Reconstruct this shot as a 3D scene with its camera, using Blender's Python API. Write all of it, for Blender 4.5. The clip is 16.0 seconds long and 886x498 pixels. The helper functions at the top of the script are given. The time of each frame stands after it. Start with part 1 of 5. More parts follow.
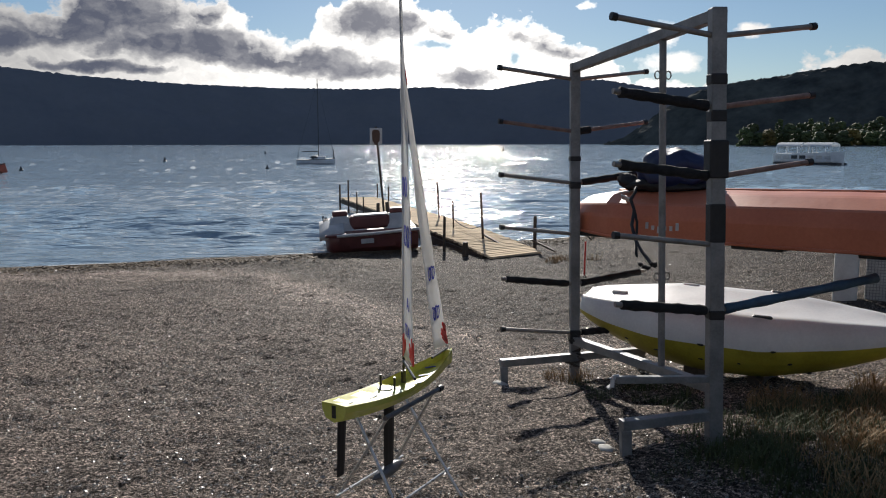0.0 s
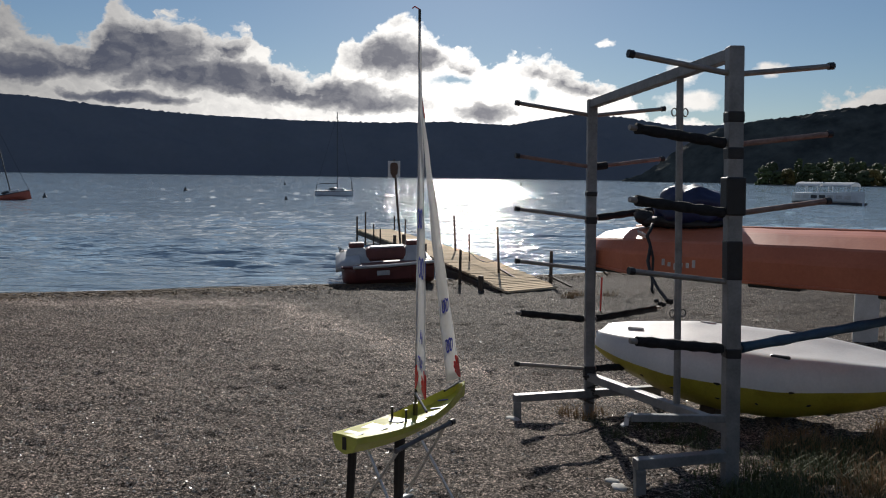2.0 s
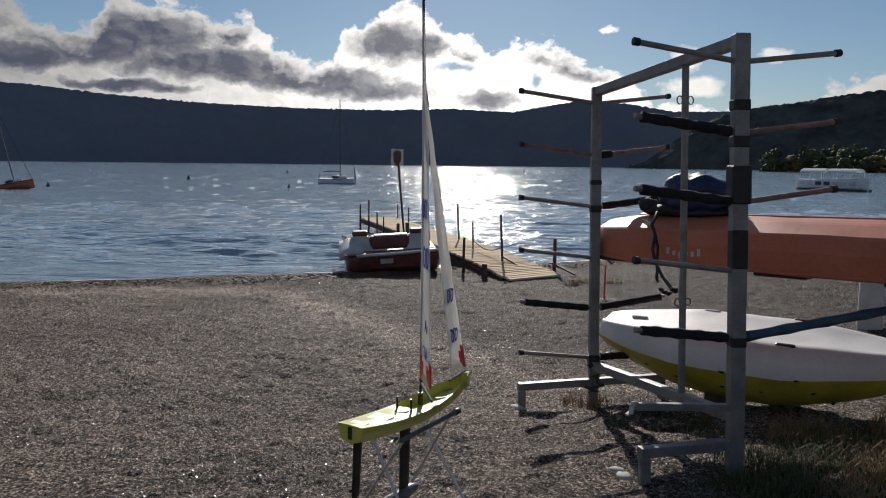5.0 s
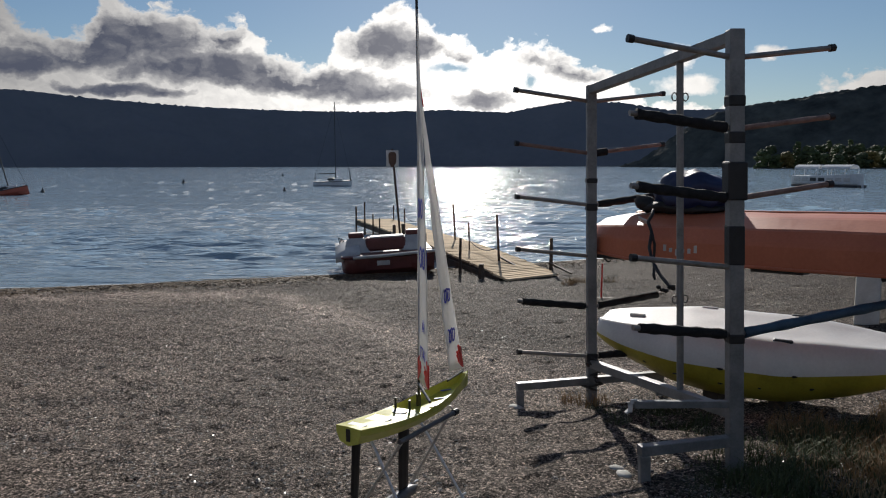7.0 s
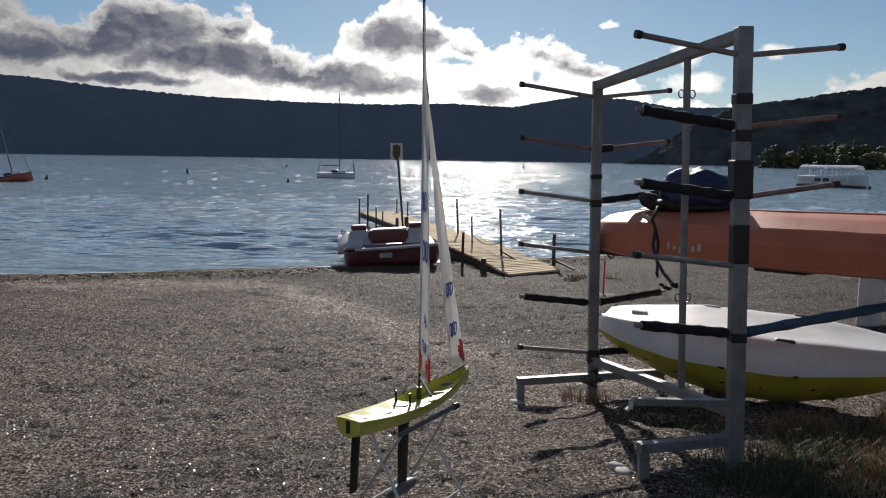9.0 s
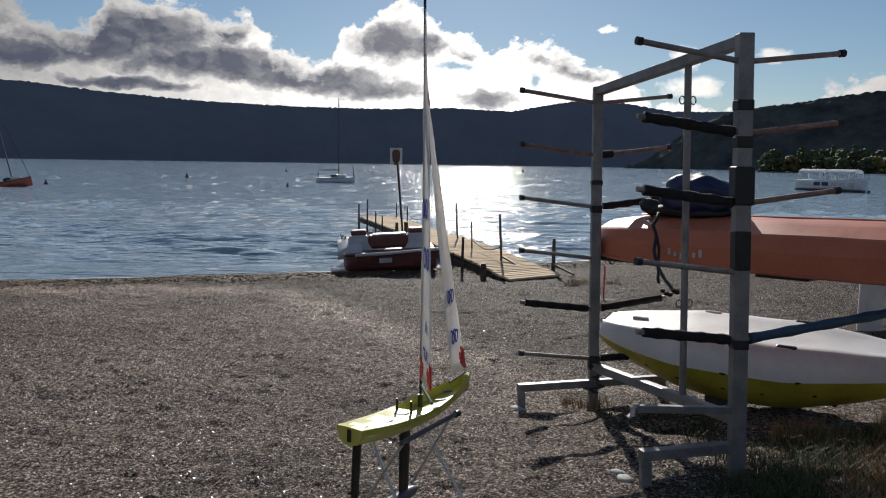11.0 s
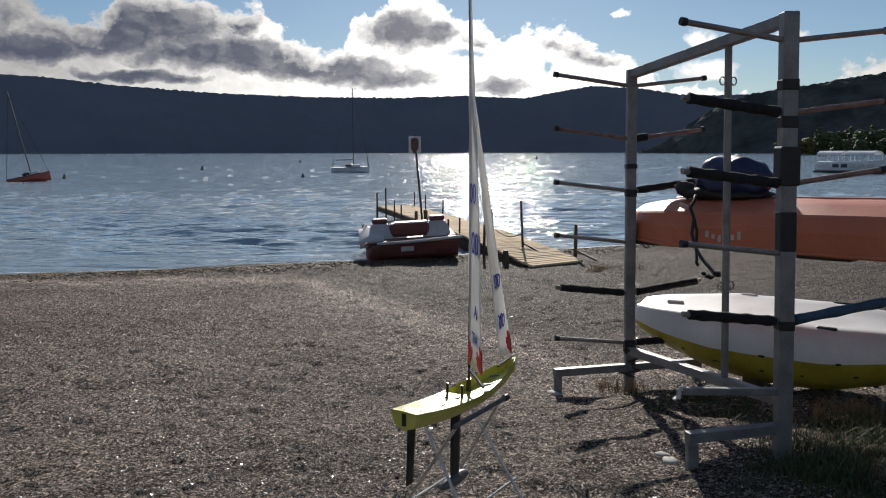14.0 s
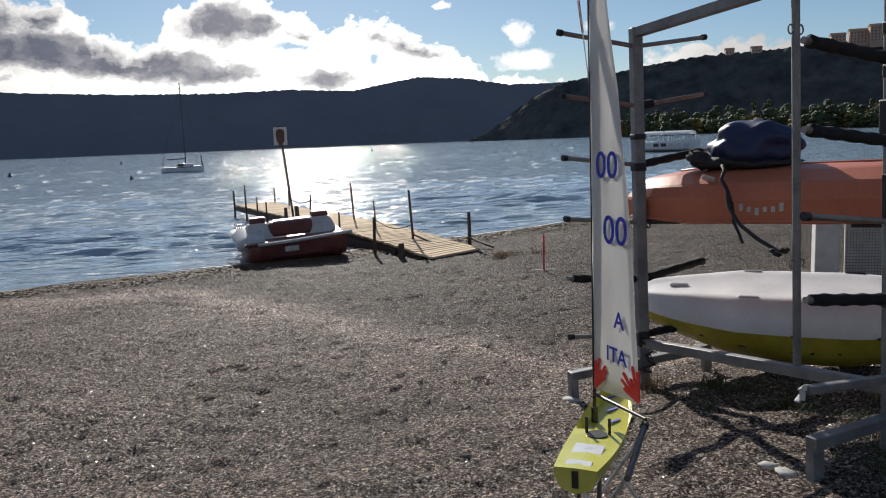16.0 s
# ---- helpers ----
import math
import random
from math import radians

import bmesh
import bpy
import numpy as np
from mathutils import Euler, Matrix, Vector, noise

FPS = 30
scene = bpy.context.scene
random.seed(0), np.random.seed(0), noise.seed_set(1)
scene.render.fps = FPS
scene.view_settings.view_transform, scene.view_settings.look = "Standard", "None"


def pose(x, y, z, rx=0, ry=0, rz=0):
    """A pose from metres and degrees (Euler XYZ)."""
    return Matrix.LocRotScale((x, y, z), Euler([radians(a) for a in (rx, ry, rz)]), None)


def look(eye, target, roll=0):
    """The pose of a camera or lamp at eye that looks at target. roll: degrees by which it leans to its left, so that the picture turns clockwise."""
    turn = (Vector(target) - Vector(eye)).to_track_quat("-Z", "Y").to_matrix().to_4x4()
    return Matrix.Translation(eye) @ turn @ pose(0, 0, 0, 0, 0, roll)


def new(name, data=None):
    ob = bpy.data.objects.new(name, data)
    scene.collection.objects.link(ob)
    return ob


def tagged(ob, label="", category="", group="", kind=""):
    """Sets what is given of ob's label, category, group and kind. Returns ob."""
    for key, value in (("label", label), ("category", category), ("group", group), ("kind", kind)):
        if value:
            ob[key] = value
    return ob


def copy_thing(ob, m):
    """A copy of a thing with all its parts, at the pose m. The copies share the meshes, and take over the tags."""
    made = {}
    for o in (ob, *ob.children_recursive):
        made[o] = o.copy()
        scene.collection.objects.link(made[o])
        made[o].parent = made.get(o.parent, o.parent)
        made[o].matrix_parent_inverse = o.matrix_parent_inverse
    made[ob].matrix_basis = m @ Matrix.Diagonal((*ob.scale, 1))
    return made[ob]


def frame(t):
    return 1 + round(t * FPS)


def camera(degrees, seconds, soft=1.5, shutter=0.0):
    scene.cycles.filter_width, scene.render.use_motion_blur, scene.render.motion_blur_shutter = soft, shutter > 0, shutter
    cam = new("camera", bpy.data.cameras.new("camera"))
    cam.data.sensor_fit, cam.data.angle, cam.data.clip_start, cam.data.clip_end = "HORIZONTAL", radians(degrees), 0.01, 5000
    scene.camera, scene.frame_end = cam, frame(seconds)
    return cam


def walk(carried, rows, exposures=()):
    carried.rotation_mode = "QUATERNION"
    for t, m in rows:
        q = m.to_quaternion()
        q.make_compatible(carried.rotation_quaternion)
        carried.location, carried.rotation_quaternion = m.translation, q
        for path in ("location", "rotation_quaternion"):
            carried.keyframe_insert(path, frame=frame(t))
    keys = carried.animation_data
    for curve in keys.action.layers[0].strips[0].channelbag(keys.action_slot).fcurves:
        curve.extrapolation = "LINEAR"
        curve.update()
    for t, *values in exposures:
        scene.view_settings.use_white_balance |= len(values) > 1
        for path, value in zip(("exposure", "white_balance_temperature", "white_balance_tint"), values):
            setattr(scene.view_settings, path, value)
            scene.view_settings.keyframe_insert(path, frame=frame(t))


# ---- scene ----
cam = camera(60.3, 16.0, soft=1.1)
PATH = [
    (0, (0.005, -0.013, 1.703), (0.064, 2.8, 1.314), -0.1),
    (0.5, (0.002, -0.018, 1.709), (0.078, 2.802, 1.378), -0.6),
    (1, (0.01, -0.02, 1.707), (0.081, 2.804, 1.419), 0.2),
    (1.5, (0.011, -0.017, 1.701), (0.047, 2.813, 1.459), 0.7),
    (2, (0.012, -0.017, 1.699), (0.01, 2.811, 1.433), 0.8),
    (2.5, (0.009, -0.012, 1.693), (0.023, 2.812, 1.388), 0.6),
    (3, (0.002, -0.003, 1.694), (-0.02, 2.82, 1.388), 0.2),
    (3.5, (0.003, -0.008, 1.694), (-0.013, 2.814, 1.378), 0.2),
    (4, (0.005, -0.01, 1.7), (-0.014, 2.813, 1.389), 1.0),
    (6.5, (0.006, -0.001, 1.709), (0.005, 2.82, 1.396), -0.1),
    (7, (0.006, 0.003, 1.701), (0.006, 2.827, 1.393), -0.1),
    (7.5, (0.005, 0.003, 1.699), (-0.012, 2.824, 1.379), 0.5),
    (8, (0.005, 0.003, 1.701), (-0.016, 2.824, 1.368), 0.9),
    (8.5, (0.004, 0.014, 1.696), (-0.003, 2.834, 1.354), 0.9),
    (9, (0.003, 0.012, 1.699), (-0.006, 2.833, 1.368), 0.9),
    (11.5, (-0.005, 0.023, 1.71), (-0.01, 2.847, 1.406), 0.8),
    (12, (-0.003, 0.014, 1.709), (-0.018, 2.838, 1.419), 0.5),
    (12.5, (-0.01, 0.002, 1.707), (-0.027, 2.827, 1.413), 0.5),
    (13, (-0.015, 0.009, 1.706), (-0.033, 2.833, 1.407), 0.4),
    (13.5, (-0.053, 0.009, 1.701), (-0.08, 2.832, 1.389), 0.7),
    (14, (-0.142, 0.01, 1.696), (-0.202, 2.826, 1.338), -0.1),
    (14.5, (-0.277, 0.216, 1.652), (-0.393, 3.017, 1.197), -1.4),
    (15, (-0.517, 0.408, 1.652), (-0.579, 3.203, 1.148), -0.4),
    (15.5, (-0.831, 0.611, 1.657), (-0.476, 3.391, 1.193), -1.8),
    (16, (-1.033, 0.899, 1.62), (-0.499, 3.66, 1.223), -2.3),
]
walk(cam, [(t, look(eye, target, roll)) for t, eye, target, roll in PATH],
     exposures=((0.0, 0.44), (1.0, 0.26), (2.0, 0.15), (7.5, 0.20), (9.0, 0.33), (11.5, 0.28), (13.0, 0.28), (14.0, 0.38), (15.0, 0.52), (16.0, 0.54)))

# ---- light ----
SUN_AZ, SUN_EL = 1.6, 25.4          # degrees: clockwise from +y, above the horizon
sun_data = bpy.data.lights.new("sun", "SUN")
sun_data.energy, sun_data.angle, sun_data.color = 4.0, radians(0.55), (1.0, 0.95, 0.87)
sun = new("sun", sun_data)
sd = Vector((math.sin(radians(SUN_AZ)) * math.cos(radians(SUN_EL)), math.cos(radians(SUN_AZ)) * math.cos(radians(SUN_EL)), math.sin(radians(SUN_EL))))
sun.matrix_world = look(sd * 50, (0, 0, 0))


class Nodes:
    """A small helper to write node trees."""

    def __init__(self, tree):
        self.tree = tree

    def add(self, kind):
        return self.tree.nodes.new(kind)

    def wire(self, a, b):
        self.tree.links.new(a, b)

    def math(self, op, a, b=0.0, c=0.0, clamp=False):
        n = self.tree.nodes.new("ShaderNodeMath")
        n.operation, n.use_clamp = op, clamp
        for i, v in enumerate((a, b, c)):
            if isinstance(v, (int, float)):
                n.inputs[i].default_value = v
            else:
                self.wire(v, n.inputs[i])
        return n.outputs[0]

    def noise(self, vector, scale, detail=4.0, rough=0.55, distortion=0.0):
        n = self.tree.nodes.new("ShaderNodeTexNoise")
        n.inputs["Scale"].default_value, n.inputs["Detail"].default_value = scale, detail
        n.inputs["Roughness"].default_value, n.inputs["Distortion"].default_value = rough, distortion
        if vector is not None:
            self.wire(vector, n.inputs["Vector"])
        return n.outputs["Fac"]

    def ramp(self, fac, stops):
        n = self.tree.nodes.new("ShaderNodeValToRGB")
        while len(n.color_ramp.elements) < len(stops):
            n.color_ramp.elements.new(0.5)
        for e, (p, c) in zip(n.color_ramp.elements, stops):
            e.position = p
            e.color = (*c, 1) if isinstance(c, tuple) else (c, c, c, 1)
        self.wire(fac, n.inputs[0])
        return n.outputs[0]

    def mix(self, fac, a, b):
        n = self.tree.nodes.new("ShaderNodeMix")
        n.data_type = "RGBA"
        for i, v in ((0, fac), (6, a), (7, b)):
            if isinstance(v, (int, float)):
                n.inputs[i].default_value = v
            elif isinstance(v, tuple):
                n.inputs[i].default_value = (*v, 1)
            else:
                self.wire(v, n.inputs[i])
        return n.outputs[2]

    def stretch(self, vector, scale):
        n = self.tree.nodes.new("ShaderNodeMapping")
        n.inputs["Scale"].default_value = scale
        self.wire(vector, n.inputs["Vector"])
        return n.outputs[0]


def make_world():
    world = bpy.data.worlds.new("sky")
    scene.world = world
    world.use_nodes = True
    tree = world.node_tree
    tree.nodes.clear()
    k = Nodes(tree)
    out = k.add("ShaderNodeOutputWorld")
    sky = k.add("ShaderNodeTexSky")
    sky.sky_type, sky.sun_disc = "NISHITA", False
    sky.sun_elevation, sky.sun_rotation = radians(SUN_EL), radians(SUN_AZ)
    sky.air_density, sky.dust_density, sky.ozone_density = 1.0, 0.15, 4.0
    coord = k.add("ShaderNodeTexCoord")
    sep = k.add("ShaderNodeSeparateXYZ")
    k.wire(coord.outputs["Generated"], sep.inputs[0])
    x, y, z = sep.outputs
    az = k.math("MULTIPLY", k.math("ARCTAN2", x, y), 180 / math.pi)
    el = k.math("MULTIPLY", k.math("ARCSINE", z), 180 / math.pi)
    plane = k.add("ShaderNodeCombineXYZ")
    k.wire(az, plane.inputs[0])
    k.wire(k.math("MULTIPLY", el, 1.35), plane.inputs[1])
    p = plane.outputs[0]
    # the cloud bank: its top, in degrees over the horizon, by azimuth
    tops = [(-90, 14), (-45, 12.5), (-29.5, 11.2), (-28, 10.0), (-25.8, 9.4), (-24.3, 9.9), (-23.3, 12.0), (-18.8, 11.5), (-16.5, 10.8), (-13.7, 10.6), (-12.7, 9.0), (-9.6, 8.2), (-8.5, 8.2), (-8.0, 10.3),
            (-6.2, 10.6), (-5.4, 11.6), (-3.4, 12.4), (-1.0, 11.2), (1.5, 9.7), (3.5, 9.0), (5.5, 10.2), (7.6, 9.5), (10.5, 8.2), (13.2, 7.1), (14.6, 5.2), (16.2, 5.1), (24.6, 4.3), (25.6, 6.0), (29.2, 6.8), (37, 6.4), (50, 8), (90, 11)]
    across = k.math("ADD", k.math("DIVIDE", az, 180.0), 0.5)
    top = k.math("MULTIPLY", k.ramp(across, [((a + 90) / 180, e / 20) for a, e in tops]), 20.0)
    warp = k.add("ShaderNodeVectorMath")
    warp.operation = "MULTIPLY_ADD"
    swirl = k.add("ShaderNodeTexNoise")
    swirl.inputs["Scale"].default_value, swirl.inputs["Detail"].default_value, swirl.inputs["Roughness"].default_value = 0.42, 6.0, 0.58
    k.wire(p, swirl.inputs["Vector"])
    k.wire(swirl.outputs["Color"], warp.inputs[0])
    warp.inputs[1].default_value = (3.0, 2.2, 0.0)
    centre = k.add("ShaderNodeVectorMath")
    centre.operation = "ADD"
    k.wire(p, centre.inputs[0])
    centre.inputs[1].default_value = (-1.5, -1.1, 0.0)
    k.wire(centre.outputs[0], warp.inputs[2])
    wsep = k.add("ShaderNodeSeparateXYZ")
    k.wire(warp.outputs[0], wsep.inputs[0])
    wa, we = wsep.outputs[0], k.math("DIVIDE", wsep.outputs[1], 1.35)

    def puffs(table):
        """The union of soft ellipses: azimuth, elevation, half width, half height in degrees."""
        total = None
        for a, e, ra, re in table:
            u = k.math("DIVIDE", k.math("SUBTRACT", wa, a), ra)
            v = k.math("DIVIDE", k.math("SUBTRACT", we, e), re)
            one = k.math("SUBTRACT", 1.0, k.math("SQRT", k.math("ADD", k.math("MULTIPLY", u, u), k.math("MULTIPLY", v, v))))
            total = one if total is None else k.math("MAXIMUM", total, one)
        return total

    cells = k.add("ShaderNodeTexVoronoi")
    cells.feature = "SMOOTH_F1"
    cells.inputs["Scale"].default_value, cells.inputs["Detail"].default_value, cells.inputs["Roughness"].default_value = 0.62, 3.0, 0.55
    k.wire(warp.outputs[0], cells.inputs["Vector"])
    billow = k.math("SUBTRACT", 0.42, cells.outputs["Distance"])
    fine = k.math("SUBTRACT", k.noise(p, 1.5, 6.0, 0.6), 0.5)
    edge = k.math("ADD", k.math("SUBTRACT", top, we), k.math("ADD", k.math("MULTIPLY", billow, 1.5), k.math("MULTIPLY", fine, 0.9)))
    # small clouds apart from the bank
    loose = k.math("ADD", puffs([(17.0, 7.6, 1.1, 1.1), (17.6, 5.6, 2.6, 0.8), (22.6, 7.6, 1.3, 0.6), (11.8, 9.6, 0.9, 0.35), (38.0, 9.5, 3.5, 1.0)]), k.math("MULTIPLY", fine, 0.6))
    cover = k.math("MAXIMUM", k.math("MULTIPLY", edge, 2.2, clamp=True), k.math("MULTIPLY", loose, 2.0, clamp=True))
    holes = k.math("ADD", puffs([(0.4, 7.0, 1.9, 0.5), (6.2, 6.3, 0.9, 0.8)]), k.math("MULTIPLY", fine, 0.8))
    cover = k.math("MULTIPLY", cover, k.math("SUBTRACT", 1.0, k.math("MULTIPLY", holes, 1.6, clamp=True)))
    # broken cloud added overhead, out of view, to brighten the water and beach
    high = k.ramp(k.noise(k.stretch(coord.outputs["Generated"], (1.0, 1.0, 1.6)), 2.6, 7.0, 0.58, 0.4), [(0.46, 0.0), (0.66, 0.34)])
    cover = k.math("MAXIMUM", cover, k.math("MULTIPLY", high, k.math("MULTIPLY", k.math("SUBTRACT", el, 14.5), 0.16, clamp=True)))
    # thick bellies are grey, rims and thin parts are lit through
    bellies = k.math("MAXIMUM", puffs([(-21.6, 8.7, 5.6, 2.0), (-24.6, 7.5, 4.2, 1.3), (-16.5, 6.9, 8.0, 1.2), (-10.0, 6.1, 6.4, 1.0), (-28.6, 6.7, 3.6, 0.9), (-15.5, 9.2, 1.2, 1.2), (-6.4, 5.5, 4.8, 0.8), (-22.6, 5.2, 4.4, 0.4), (-38, 9, 8, 2.4)]),
                     puffs([(-4.4, 8.9, 3.1, 1.5), (-1.8, 8.6, 2.0, 0.9), (-3.9, 11.5, 1.7, 0.7), (1.5, 8.1, 1.1, 0.6), (2.8, 4.9, 2.1, 0.65), (8.2, 8.1, 2.4, 0.9), (10.4, 6.8, 2.7, 0.8), (-13.0, 9.4, 0.8, 0.6), (40, 6.5, 7, 1.2)]))
    ragged = k.math("ADD", bellies, k.math("ADD", k.math("MULTIPLY", fine, 0.45), k.math("MULTIPLY", billow, -0.45)))
    body = k.math("MULTIPLY_ADD", k.noise(warp.outputs[0], 0.55, 7.0, 0.62), 0.7, 0.62)
    thick = k.math("MULTIPLY", k.math("MULTIPLY", k.ramp(ragged, [(0.0, 0.0), (0.16, 0.38), (0.40, 0.80), (0.75, 1.0)]), k.math("MULTIPLY", k.math("SUBTRACT", edge, 0.1), 0.7, clamp=True)), body, clamp=True)
    shade = k.math("MULTIPLY", k.math("SUBTRACT", k.noise(warp.outputs[0], 0.5, 6.0, 0.6), 0.40), 1.6, clamp=True)
    thick = k.math("MAXIMUM", thick, k.math("MULTIPLY", shade, k.ramp(across, [(0.30, 0.9), (0.44, 0.7), (0.49, 0.25), (0.56, 0.2), (0.66, 0.45)])))
    near_sun = k.math("SUBTRACT", 1.0, k.math("DIVIDE", k.math("ABSOLUTE", k.math("SUBTRACT", az, 2.5)), 32.0), clamp=True)
    white = k.mix(near_sun, (0.42, 0.41, 0.40), (1.35, 1.31, 1.25))
    grey = k.mix(k.math("MULTIPLY", near_sun, near_sun), (0.075, 0.084, 0.118), (0.24, 0.24, 0.265))
    colour = k.mix(thick, white, grey)
    bg_sky, bg_cloud = k.add("ShaderNodeBackground"), k.add("ShaderNodeBackground")
    k.wire(sky.outputs[0], bg_sky.inputs[0])
    bg_sky.inputs[1].default_value = 0.05
    k.wire(colour, bg_cloud.inputs[0])
    bg_cloud.inputs[1].default_value = 1.0
    mixer = k.add("ShaderNodeMixShader")
    k.wire(cover, mixer.inputs[0])
    k.wire(bg_sky.outputs[0], mixer.inputs[1])
    k.wire(bg_cloud.outputs[0], mixer.inputs[2])
    k.wire(mixer.outputs[0], out.inputs[0])


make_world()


# ---- materials ----
def material(name, colours, scale=6.0, rough=0.6, metal=0.0, bump=0.1, fine=60.0, spec=0.5, rough_var=0.1, stretch=(1, 1, 1), vary=0.0, deep=0.01):
    """Two colours mixed by a coarse and a fine noise, with relief and uneven gloss; vary: lightness from piece to piece."""
    m = bpy.data.materials.new(name)
    m.use_nodes = True
    k = Nodes(m.node_tree)
    b = m.node_tree.nodes["Principled BSDF"]
    coord = k.add("ShaderNodeTexCoord").outputs["Object"]
    v = k.stretch(coord, stretch)
    coarse, grain = k.noise(v, scale, 5.0), k.noise(v, fine, 3.0)
    fac = k.math("ADD", k.math("MULTIPLY", coarse, 0.7), k.math("MULTIPLY", grain, 0.3))
    col = k.ramp(fac, [(0.32, colours[0]), (0.68, colours[1])])
    if vary:
        info = k.add("ShaderNodeObjectInfo")
        hsv = k.add("ShaderNodeHueSaturation")
        k.wire(k.math("ADD", k.math("MULTIPLY", info.outputs["Random"], 2 * vary), 1 - vary), hsv.inputs["Value"])
        k.wire(col, hsv.inputs["Color"])
        col = hsv.outputs[0]
    k.wire(col, b.inputs["Base Color"])
    k.wire(k.math("ADD", k.math("MULTIPLY", coarse, rough_var * 2), rough - rough_var), b.inputs["Roughness"])
    b.inputs["Metallic"].default_value = metal
    b.inputs["Specular IOR Level"].default_value = spec
    if bump:
        n = k.add("ShaderNodeBump")
        n.inputs["Strength"].default_value, n.inputs["Distance"].default_value = bump, deep
        k.wire(fac, n.inputs["Height"])
        k.wire(n.outputs[0], b.inputs["Normal"])
    return m


def sand_material():
    m = bpy.data.materials.new("volcanic_sand")
    m.use_nodes = True
    k = Nodes(m.node_tree)
    b = m.node_tree.nodes["Principled BSDF"]
    coord = k.add("ShaderNodeTexCoord").outputs["Object"]
    patch = k.noise(coord, 0.55, 5.0, 0.6)
    damp = k.noise(k.stretch(coord, (0.35, 1.0, 1.0)), 1.6, 5.0, 0.65)
    grain = k.noise(coord, 95.0, 3.0, 0.7)
    col = k.ramp(k.math("ADD", k.math("MULTIPLY", patch, 0.6), k.math("MULTIPLY", damp, 0.4)), [(0.36, (0.112, 0.090, 0.077)), (0.5, (0.180, 0.145, 0.123)), (0.66, (0.280, 0.226, 0.190))])
    # damp dark sand between the dry pale track and the lake
    place = k.add("ShaderNodeSeparateXYZ")
    k.wire(coord, place.inputs[0])
    bound = k.math("MINIMUM", 12.1, k.math("MAXIMUM", 6.4, k.math("MULTIPLY_ADD", place.outputs[0], -1.6, 7.88)))
    beyond = k.math("ADD", k.math("SUBTRACT", place.outputs[1], bound), k.math("MULTIPLY", k.math("SUBTRACT", k.noise(coord, 0.9, 5.0, 0.6), 0.5), 2.6))
    wet = k.math("MULTIPLY", beyond, 1.1, clamp=True)
    dry = k.math("SUBTRACT", 1.0, k.math("MULTIPLY", k.math("ABSOLUTE", k.math("ADD", beyond, 0.55)), 1.5), clamp=True)
    tone = k.math("ADD", k.math("MULTIPLY", wet, -0.62), k.math("MULTIPLY_ADD", dry, 0.95, 1.0))
    toned = k.add("ShaderNodeMix")
    toned.data_type, toned.blend_type = "RGBA", "MULTIPLY"
    toned.inputs[0].default_value = 1.0
    k.wire(col, toned.inputs[6])
    k.wire(tone, toned.inputs[7])
    col = toned.outputs[2]
    col = k.mix(k.ramp(grain, [(0.46, 0.0), (0.74, 1.0)]), col, (0.30, 0.255, 0.22))
    col = k.mix(k.ramp(k.noise(coord, 48.0, 2.0), [(0.36, 0.8), (0.48, 0.0)]), col, (0.010, 0.0095, 0.009))
    for size, dark, light in ((70.0, 0.45, 2.0), (170.0, 0.3, 2.6)):
        cell = k.add("ShaderNodeTexVoronoi")
        cell.inputs["Scale"].default_value = size
        k.wire(coord, cell.inputs["Vector"])
        one = k.add("ShaderNodeSeparateColor")
        k.wire(cell.outputs["Color"], one.inputs[0])
        gain = k.add("ShaderNodeMix")
        gain.data_type, gain.blend_type = "RGBA", "MULTIPLY"
        gain.inputs[0].default_value = 1.0
        k.wire(col, gain.inputs[6])
        k.wire(k.math("ADD", k.math("MULTIPLY", k.math("POWER", one.outputs[0], 2.2), light), dark), gain.inputs[7])
        col = gain.outputs[2]
    k.wire(col, b.inputs["Base Color"])
    b.inputs["Roughness"].default_value = 0.7
    b.inputs["Specular IOR Level"].default_value = 0.03
    n1, n2 = k.add("ShaderNodeBump"), k.add("ShaderNodeBump")
    n1.inputs["Strength"].default_value, n1.inputs["Distance"].default_value = 1.0, 0.045
    k.wire(k.noise(coord, 17.0, 8.0, 0.75), n1.inputs["Height"])
    n2.inputs["Strength"].default_value, n2.inputs["Distance"].default_value = 1.0, 0.010
    k.wire(grain, n2.inputs["Height"])
    k.wire(n1.outputs[0], n2.inputs["Normal"])
    k.wire(n2.outputs[0], b.inputs["Normal"])
    return m


def water_material():
    m = bpy.data.materials.new("lake_water")
    m.use_nodes = True
    k = Nodes(m.node_tree)
    b = m.node_tree.nodes["Principled BSDF"]
    coord = k.add("ShaderNodeTexCoord").outputs["Object"]
    b.inputs["Base Color"].default_value = (0.29, 0.385, 0.465, 1)
    b.inputs["Roughness"].default_value = 0.06
    b.inputs["IOR"].default_value = 1.33
    long = k.noise(k.stretch(coord, (0.22, 1.0, 1.0)), 0.75, 3.0, 0.5, 0.3)
    mid = k.noise(k.stretch(coord, (0.30, 1.0, 1.0)), 2.4, 4.0, 0.55, 0.3)
    fine = k.noise(k.stretch(coord, (0.40, 1.0, 1.0)), 9.0, 2.0, 0.5)
    h = k.math("ADD", k.math("ADD", k.math("MULTIPLY", long, 0.26), k.math("MULTIPLY", mid, 0.17)), k.math("MULTIPLY", fine, 0.05))
    n = k.add("ShaderNodeBump")
    n.inputs["Strength"].default_value, n.inputs["Distance"].default_value = 1.0, 0.9
    k.wire(h, n.inputs["Height"])
    k.wire(n.outputs[0], b.inputs["Normal"])
    return m


